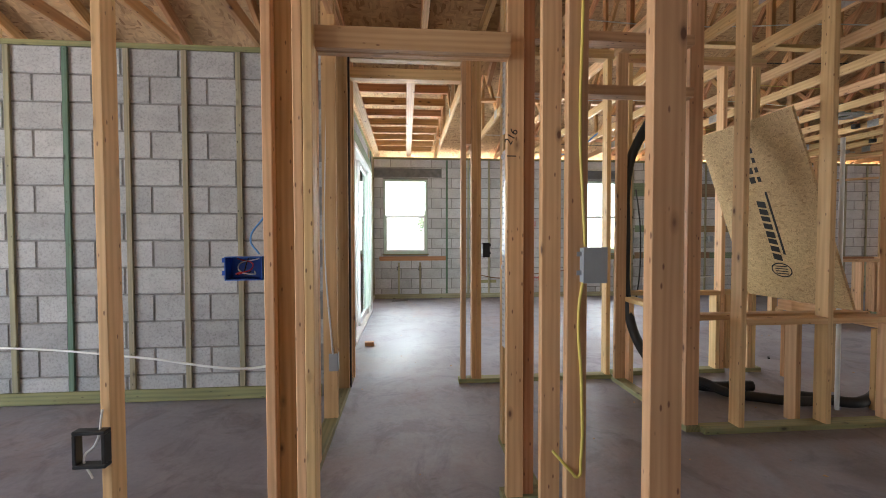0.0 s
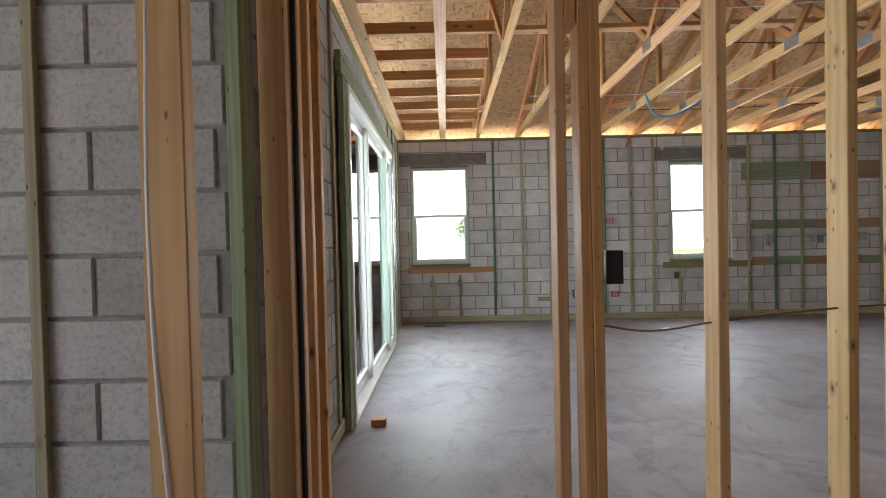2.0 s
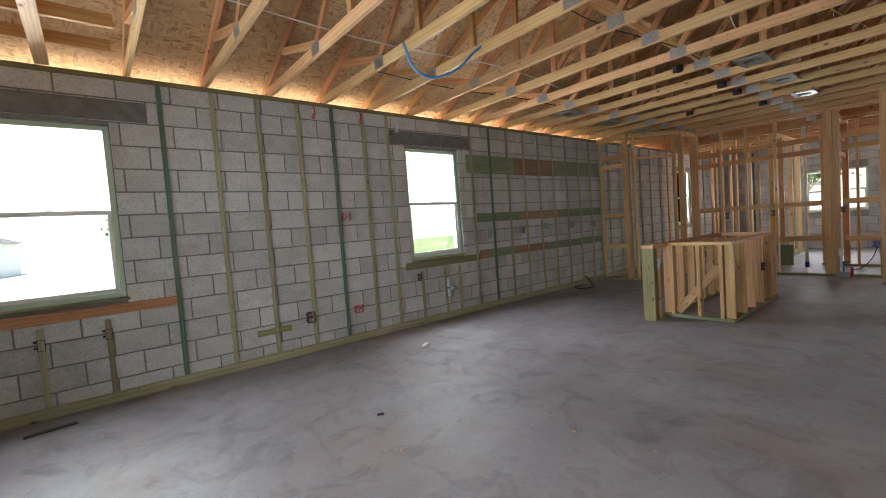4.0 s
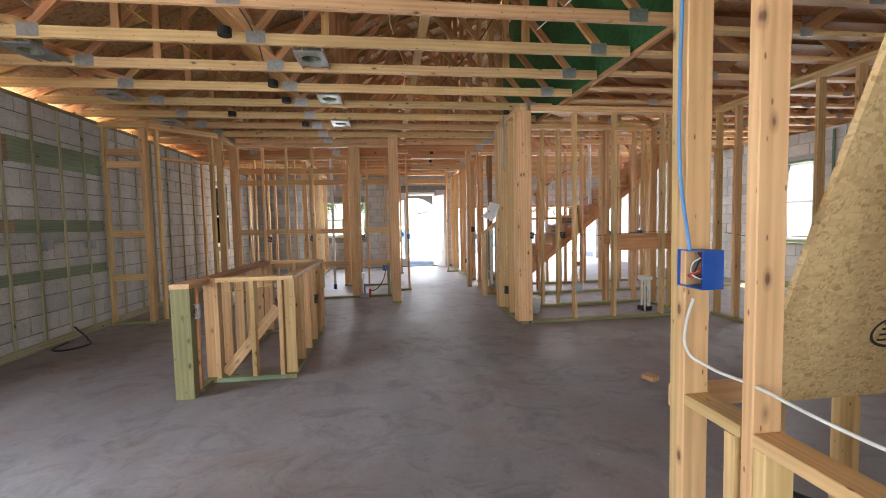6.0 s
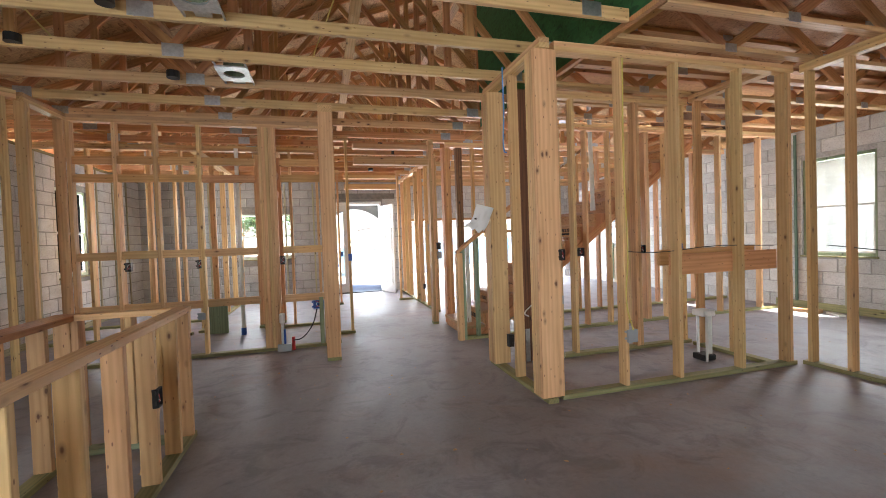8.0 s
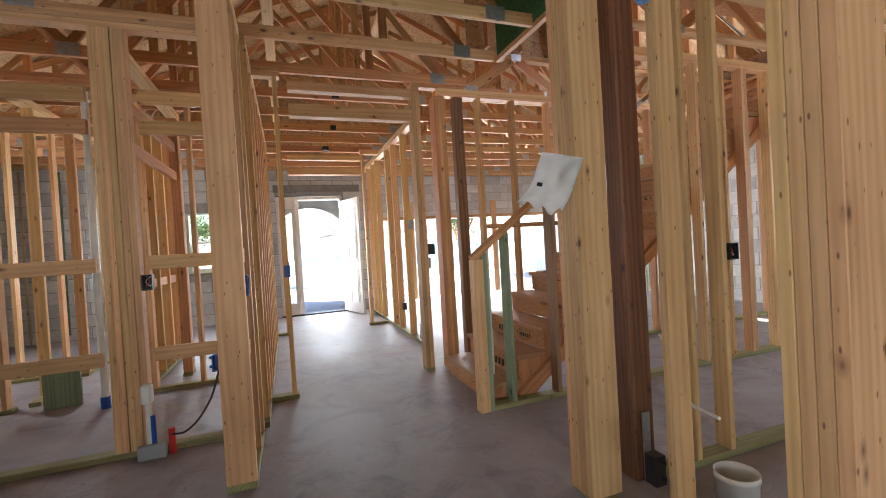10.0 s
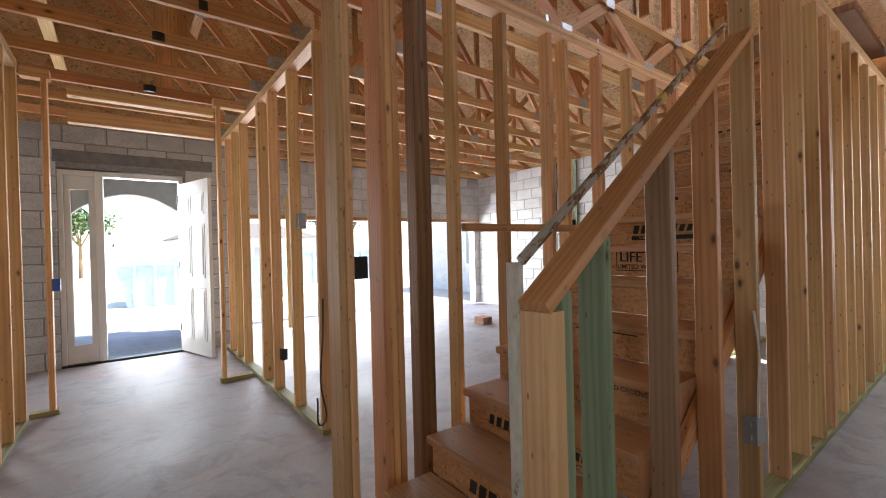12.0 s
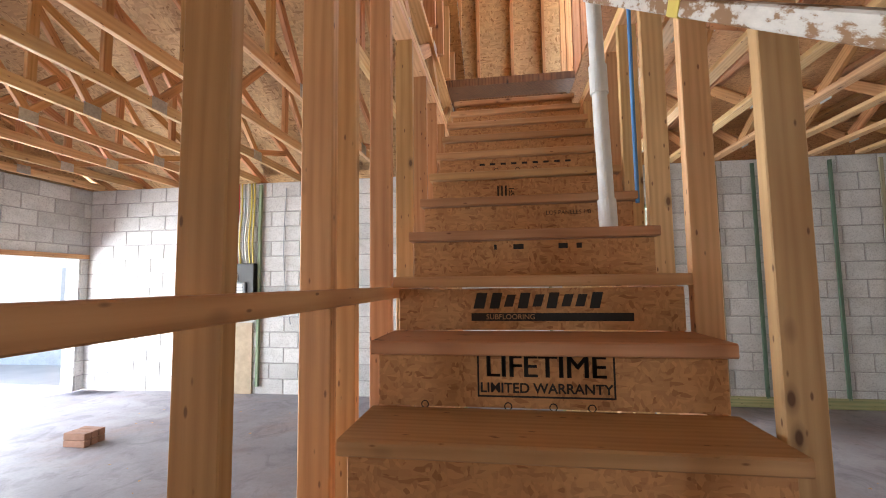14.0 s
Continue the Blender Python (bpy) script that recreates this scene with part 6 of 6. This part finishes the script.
elec_box((12.6, 2.98, 0.30), 0, (0.06, 0.05, 0.10), BLACK, "black electrical box low on a foyer stud")
cable("black_cable", [(11.43, 3.08, 0.95), (11.40, 3.10, 0.7), (11.46, 3.10, 0.4), (11.40, 3.12, 0.12), (11.42, 3.14, 0.3)], 0.006, BLACK, "loose black wires hanging from a foyer stud")
# joist hangers over the far stair wall
for k, u in enumerate(FS[1:]):
    y = 3.07 - u
    hg = thing("joist_hanger", (10.50, y, CZ - 0.18), "galvanized steel strap at a stud's head", "bracket", group="joist hangers")
    member("strap", (10.502, y, CZ - 0.22), (10.502, y, CZ + 0.02), 0.002, 0.03, GALV, hg, (0, 1, 0), 0.0)

# garage: service panel and cables
pn = thing("service_panel", (13.5, RY + 0.012, 1.0), "grey electrical service panel with coloured cables above", "electrical panel")
for name_, x0, x1, y0, y1, z0, z1, mt in (("backing_strip", 13.24, 13.28, 0.01, 0.05, 0.1, 2.76, PT_G), ("backing_strip", 13.72, 13.76, 0.01, 0.05, 0.1, 2.76, PT_G),
                                         ("enclosure", 13.30, 13.70, 0.01, 0.10, 1.02, 1.70, BLACK), ("breaker_block", 13.40, 13.60, 0.101, 0.13, 1.08, 1.45, GREYPL),
                                         ("meter_face", 13.52, 13.64, 0.101, 0.12, 1.47, 1.56, WHITEPL)):
    box(name_, x0, x1, RY + y0, RY + y1, z0, z1, mt, pn, 0.004)
for k in range(8):
    box("breaker", 13.43, 13.57, RY + 0.131, RY + 0.14, 1.10 + k * 0.042, 1.13 + k * 0.042, WHITEPL, pn)
for k, mt in enumerate((YELLOW, YELLOW, WHITEC, GREYPL, YELLOW, RED, RED, BLACK)):
    x = 13.34 + k * 0.045
    ob = cable("feeder_cable", [(x, RY + 0.05, 1.70), (x + 0.01 * (k % 3), RY + 0.07, 2.0), (x - 0.01, RY + 0.06, 2.4), (x, RY + 0.05, 2.78)], 0.011, mt, parent=pn)
cb = box("cardboard_sheet", 13.34, 13.72, RY + 0.012, RY + 0.03, 0.0, 0.92, plain("cardboard", (0.42, 0.32, 0.22), 0.85), None, 0.003)
tagged(cb, "tan cardboard sheet standing under the panel", "cardboard")
bx = thing("brick_pack", (13.85, -0.55, 0.0), "small stack of red-brown bricks on the slab", "bricks")
for k in range(2):
    for j in range(3):
        bm = bmesh.new()
        box_bm(bm, -0.11, 0.11, -0.105 + j * 0.07, -0.045 + j * 0.07, k * 0.062, k * 0.062 + 0.058, 0.004)
        part("brick", bm, plain("brick_clay", (0.36, 0.20, 0.14), 0.9) if k + j == 0 else bpy.data.materials["brick_clay"], bx)
cable("grey_cable", [(12.9, RY + 0.02, 2.7), (12.92, RY + 0.03, 1.9), (12.88, RY + 0.03, 1.3), (12.8, RY + 0.05, 0.9)], 0.006, GREYPL, "thin grey cable hanging on the garage wall")
for y, z in ((-0.2, 0), (1.9, 0)):
    gp = thing("garage_jamb", (GX - 0.05, y, 0), "upright pine jamb board beside the garage doorway", "board")
    member("jamb_board", (GX - 0.03, y, 0.0), (GX - 0.03, y, 2.2), 0.14, S, PINE, gp, (1, 0, 0))

# debris on the slab


def offcut(at, size, rz, mt, label, name="offcut"):
    bm = bmesh.new()
    box_bm(bm, -size[0] / 2, size[0] / 2, -size[1] / 2, size[1] / 2, 0, size[2], 0.003)
    ob = finish(bm, name, mt)
    ob.matrix_world = pose(*at, 0, 0, rz)
    return tagged(ob, label, "offcut" if name == "offcut" else name)


offcut((5.12, 2.88, 0), (0.11, 0.085, 0.038), 20, PINE, "small pale pine offcut on the slab")
offcut((-0.27, 5.21, 0), (0.10, 0.06, 0.045), 5, PINE_W, "small pine offcut by the sliding door")
offcut((3.10, 8.0, 0), (0.12, 0.05, 0.02), 30, PAPER, "scrap of white paper on the slab", "paper_scrap")
offcut((3.76, 4.34, 0), (0.07, 0.02, 0.015), 50, BLACK, "black plastic scrap on the slab", "plastic_scrap")
offcut((1.83, 6.86, 0), (0.05, 0.02, 0.012), -30, BLACK, "black plastic scrap on the slab", "plastic_scrap")
offcut((8.95, -2.05, 0), (0.35, 0.14, 0.05), 15, PINE, "pine offcut lying in the sun under the window")
offcut((8.6, -2.1, 0), (0.25, 0.09, 0.03), -25, PVC, "white plastic pipe offcut by the wall", "pipe_scrap")
offcut((0.02, 8.55, 0), (0.30, 0.06, 0.008), 8, BLACK, "dark scrap strip on the slab below the window", "plastic_scrap")
rng = random.Random(5)
vs, fs = [], []
for k in range(420):
    x, y = rng.uniform(-0.3, 14.5), rng.uniform(-2.0, 8.6)
    r, a = rng.uniform(0.004, 0.014), rng.uniform(0, 6.28)
    z = rng.uniform(0.003, 0.008)
    b = len(vs)
    for j in range(4):
        rr = r * rng.uniform(0.5, 1.4)
        vs.append((x + rr * math.cos(a + j * 1.57), y + rr * math.sin(a + j * 1.57), 0.0005))
    vs.append((x, y, z))
    fs += [(b + j, b + (j + 1) % 4, b + 4) for j in range(4)]
me = bpy.data.meshes.new("sawdust_chips")
me.from_pydata(vs, [], fs)
me.materials.append(PINE)
chips = new("sawdust_chips", me)
tagged(chips, "scattered wood chips and crumbs on the slab", "debris", kind="stuff")

# ---------------------------------------------------------------- outside
porch = thing("porch", (17.2, 4.0, 0), "arched block and stucco entrance porch", "porch", kind="structure")


def arch_wall(x0, x1, ya, yb, oa, ob_, spring, rise, top):
    bm = bmesh.new()
    n = 14
    arc = [(oa + (ob_ - oa) * k / n, spring + rise * math.sin(math.pi * k / n) ** 0.8) for k in range(n + 1)]

    def quad(p):
        a = [bm.verts.new((x0, *q)) for q in p]
        b = [bm.verts.new((x1, *q)) for q in p]
        bm.faces.new(a)
        bm.faces.new(b[::-1])
        for i in range(len(p)):
            j = (i + 1) % len(p)
            bm.faces.new((a[i], b[i], b[j], a[j]))
    quad([(ya, -0.05), (oa, -0.05), (oa, top), (ya, top)])
    quad([(ob_, -0.05), (yb, -0.05), (yb, top), (ob_, top)])
    for (y0, z0), (y1, z1) in zip(arc, arc[1:]):
        quad([(y0, z0), (y1, z1), (y1, top), (y0, top)])
    bmesh.ops.recalc_face_normals(bm, faces=bm.faces)
    return bm


put(part("arch_wall", arch_wall(17.1, 17.3, 2.96, 5.4, 3.30, 4.75, 1.92, 0.33, 2.75), STUCCO, None), Matrix.Identity(4), porch)
box("porch_ceiling", 15.27, 17.5, 2.96, 5.4, 2.76, 2.80, STUCCO, porch)
box("porch_side", 16.12, 17.1, 3.00, 3.2, -0.05, 2.75, CMU_W, porch)
box("porch_side", 15.27, 17.1, 5.2, 5.4, -0.05, 2.75, CMU_W, porch)


def dumpster(at, rz, L=5.2, W=2.2, H=1.25, mt=SIGN):
    t = thing("dumpster", at, "blue steel construction dumpster, paled for outdoor glare", "dumpster", rz=rz)
    bm = bmesh.new()
    f = [(-L / 2 + 0.5, 0), (L / 2 - 0.3, 0), (L / 2, H), (-L / 2, H)]
    for y0, y1 in ((-W / 2, -W / 2 + 0.05), (W / 2 - 0.05, W / 2)):
        a = [bm.verts.new((x, y0, z)) for x, z in f]
        b = [bm.verts.new((x, y1, z)) for x, z in f]
        bm.faces.new(a)
        bm.faces.new(b[::-1])
        for i in range(4):
            bm.faces.new((a[i], b[i], b[(i + 1) % 4], a[(i + 1) % 4]))
    for (xa, za), (xb, zb) in ((f[0], f[1]), (f[1], f[2]), (f[0], f[3])):
        vs = [bm.verts.new(v) for v in ((xa, -W / 2 + 0.05, za), (xb, -W / 2 + 0.05, zb), (xb, W / 2 - 0.05, zb), (xa, W / 2 - 0.05, za))]
        bm.faces.new(vs)
    bmesh.ops.recalc_face_normals(bm, faces=bm.faces)
    part("hull", bm, mt, t)
    for k in range(9):
        x = -L / 2 + 0.6 + k * (L - 1.1) / 8
        for s in (-1, 1):
            bm = bmesh.new()
            box_bm(bm, x - 0.04, x + 0.04, min(s * W / 2, s * (W / 2 + 0.07)), max(s * W / 2, s * (W / 2 + 0.07)), 0.05, H - 0.02)
            part("rib", bm, mt, t)
    for s in (-1, 1):
        bm = bmesh.new()
        box_bm(bm, -L / 2, L / 2, s * W / 2 - 0.05, s * W / 2 + 0.05, H - 0.02, H + 0.08)
        part("rim", bm, mt, t)
    return t


dumpster((25.0, 1.6, -0.28), 80)
dumpster((29.5, -4.5, -0.28), 95, H=1.5)


def house(at, rz, w, d, h, wall, roof, label, wins=3):
    t = thing("house", at, label, "house", rz=rz)
    bm = bmesh.new()
    box_bm(bm, -w / 2, w / 2, -d / 2, d / 2, 0, h)
    wl = part("wall", bm, wall, t)
    bm = bmesh.new()
    o = 0.5
    e = [(-w / 2 - o, -d / 2 - o), (w / 2 + o, -d / 2 - o), (w / 2 + o, d / 2 + o), (-w / 2 - o, d / 2 + o)]
    b = [bm.verts.new((x, y, h)) for x, y in e]
    r0, r1 = bm.verts.new((-w / 2 + d * 0.4, 0, h + d * 0.2)), bm.verts.new((w / 2 - d * 0.4, 0, h + d * 0.2))
    bm.faces.new((b[0], b[1], r1, r0))
    bm.faces.new((b[2], b[3], r0, r1))
    bm.faces.new((b[1], b[2], r1))
    bm.faces.new((b[3], b[0], r0))
    bm.faces.new(b[::-1])
    part("roof", bm, roof, t)
    for s in (-1, 1):
        for k in range(wins):
            x = -w / 2 + w * (k + 0.5) / wins
            bm = bmesh.new()
            box_bm(bm, x - 0.5, x + 0.5, min(s * d / 2, s * (d / 2 + 0.06)), max(s * d / 2, s * (d / 2 + 0.06)), 0.9, 2.2)
            wn_ = part("window", bm, WHITEPL, t)
            bm = bmesh.new()
            box_bm(bm, x - 0.42, x + 0.42, min(s * (d / 2 + 0.061), s * (d / 2 + 0.07)), max(s * (d / 2 + 0.061), s * (d / 2 + 0.07)), 0.98, 2.12)
            part("pane", bm, GREYPL, wn_)
    return t


house((11.0, -9.2, -0.28), 0, 22, 8, 3.0, BLOCK_N, SHINGLE, "neighbouring house of unpainted block, brightened in its colour", 4)
house((9.0, 46.0, -0.28), 5, 14, 9, 3.0, STUCCO, PT_G, "distant pale house with a greenish roof")
house((-12.0, 58.0, -0.28), -8, 13, 9, 3.0, STUCCO, SHINGLE, "distant pale single-storey house")
house((62.0, 22.0, -0.28), 85, 16, 10, 3.2, STUCCO, SHINGLE, "distant pale single-storey house")
house((66.0, -8.0, -0.28), 95, 15, 10, 3.2, STUCCO, SHINGLE, "distant pale single-storey house")


def tree(at, h, seed):
    rg = random.Random(seed)
    t = thing("tree", at, "leafy green tree beyond the building site", "tree")
    bm = bmesh.new()
    cyl_bm(bm, (0, 0, 0), (0.1, 0, h * 0.45), 0.14, 0.08, 10)
    tips = []
    for k in range(7):
        a = k * 0.9 + rg.random()
        tip = Vector((math.cos(a) * h * 0.22, math.sin(a) * h * 0.22, h * rg.uniform(0.6, 0.9)))
        cyl_bm(bm, (0.1, 0, h * 0.4), tip, 0.06, 0.02, 6)
        tips.append(tip)
    part("trunk", bm, OLDW2, t)
    vs, fs = [], []
    for k in range(1100):
        c = rg.choice(tips) + Vector((rg.gauss(0, 1), rg.gauss(0, 1), rg.gauss(0, 0.7))) * h * 0.10
        d1 = Vector((rg.gauss(0, 1), rg.gauss(0, 1), rg.gauss(0, 1))).normalized() * h * 0.03
        d2 = d1.orthogonal().normalized() * h * 0.018
        b = len(vs)
        vs += [c - d1, c + d2, c + d1, c - d2]
        fs.append((b, b + 1, b + 2, b + 3))
    me_ = bpy.data.meshes.new("crown")
    me_.from_pydata(vs, [], fs)
    me_.materials.append(LEAF)
    ob = new("crown", me_)
    ob.parent = t
    return t


tree((3.0, 40.0, -0.28), 4.2, 1)
tree((6.5, 38.0, -0.28), 3.6, 2)
tree((48.0, 6.5, -0.28), 5.5, 3)
tree((52.0, 13.0, -0.28), 6.0, 4)
tree((40.0, -9.0, -0.28), 5.0, 5)
tree((33.0, -7.0, -0.28), 5.5, 6)
gr = box("lawn", 4.0, 60.0, 24.0, 60.0, -0.30, -0.26, GRASS)
tagged(gr, "sparse grass strip beyond the site", "lawn", kind="structure")
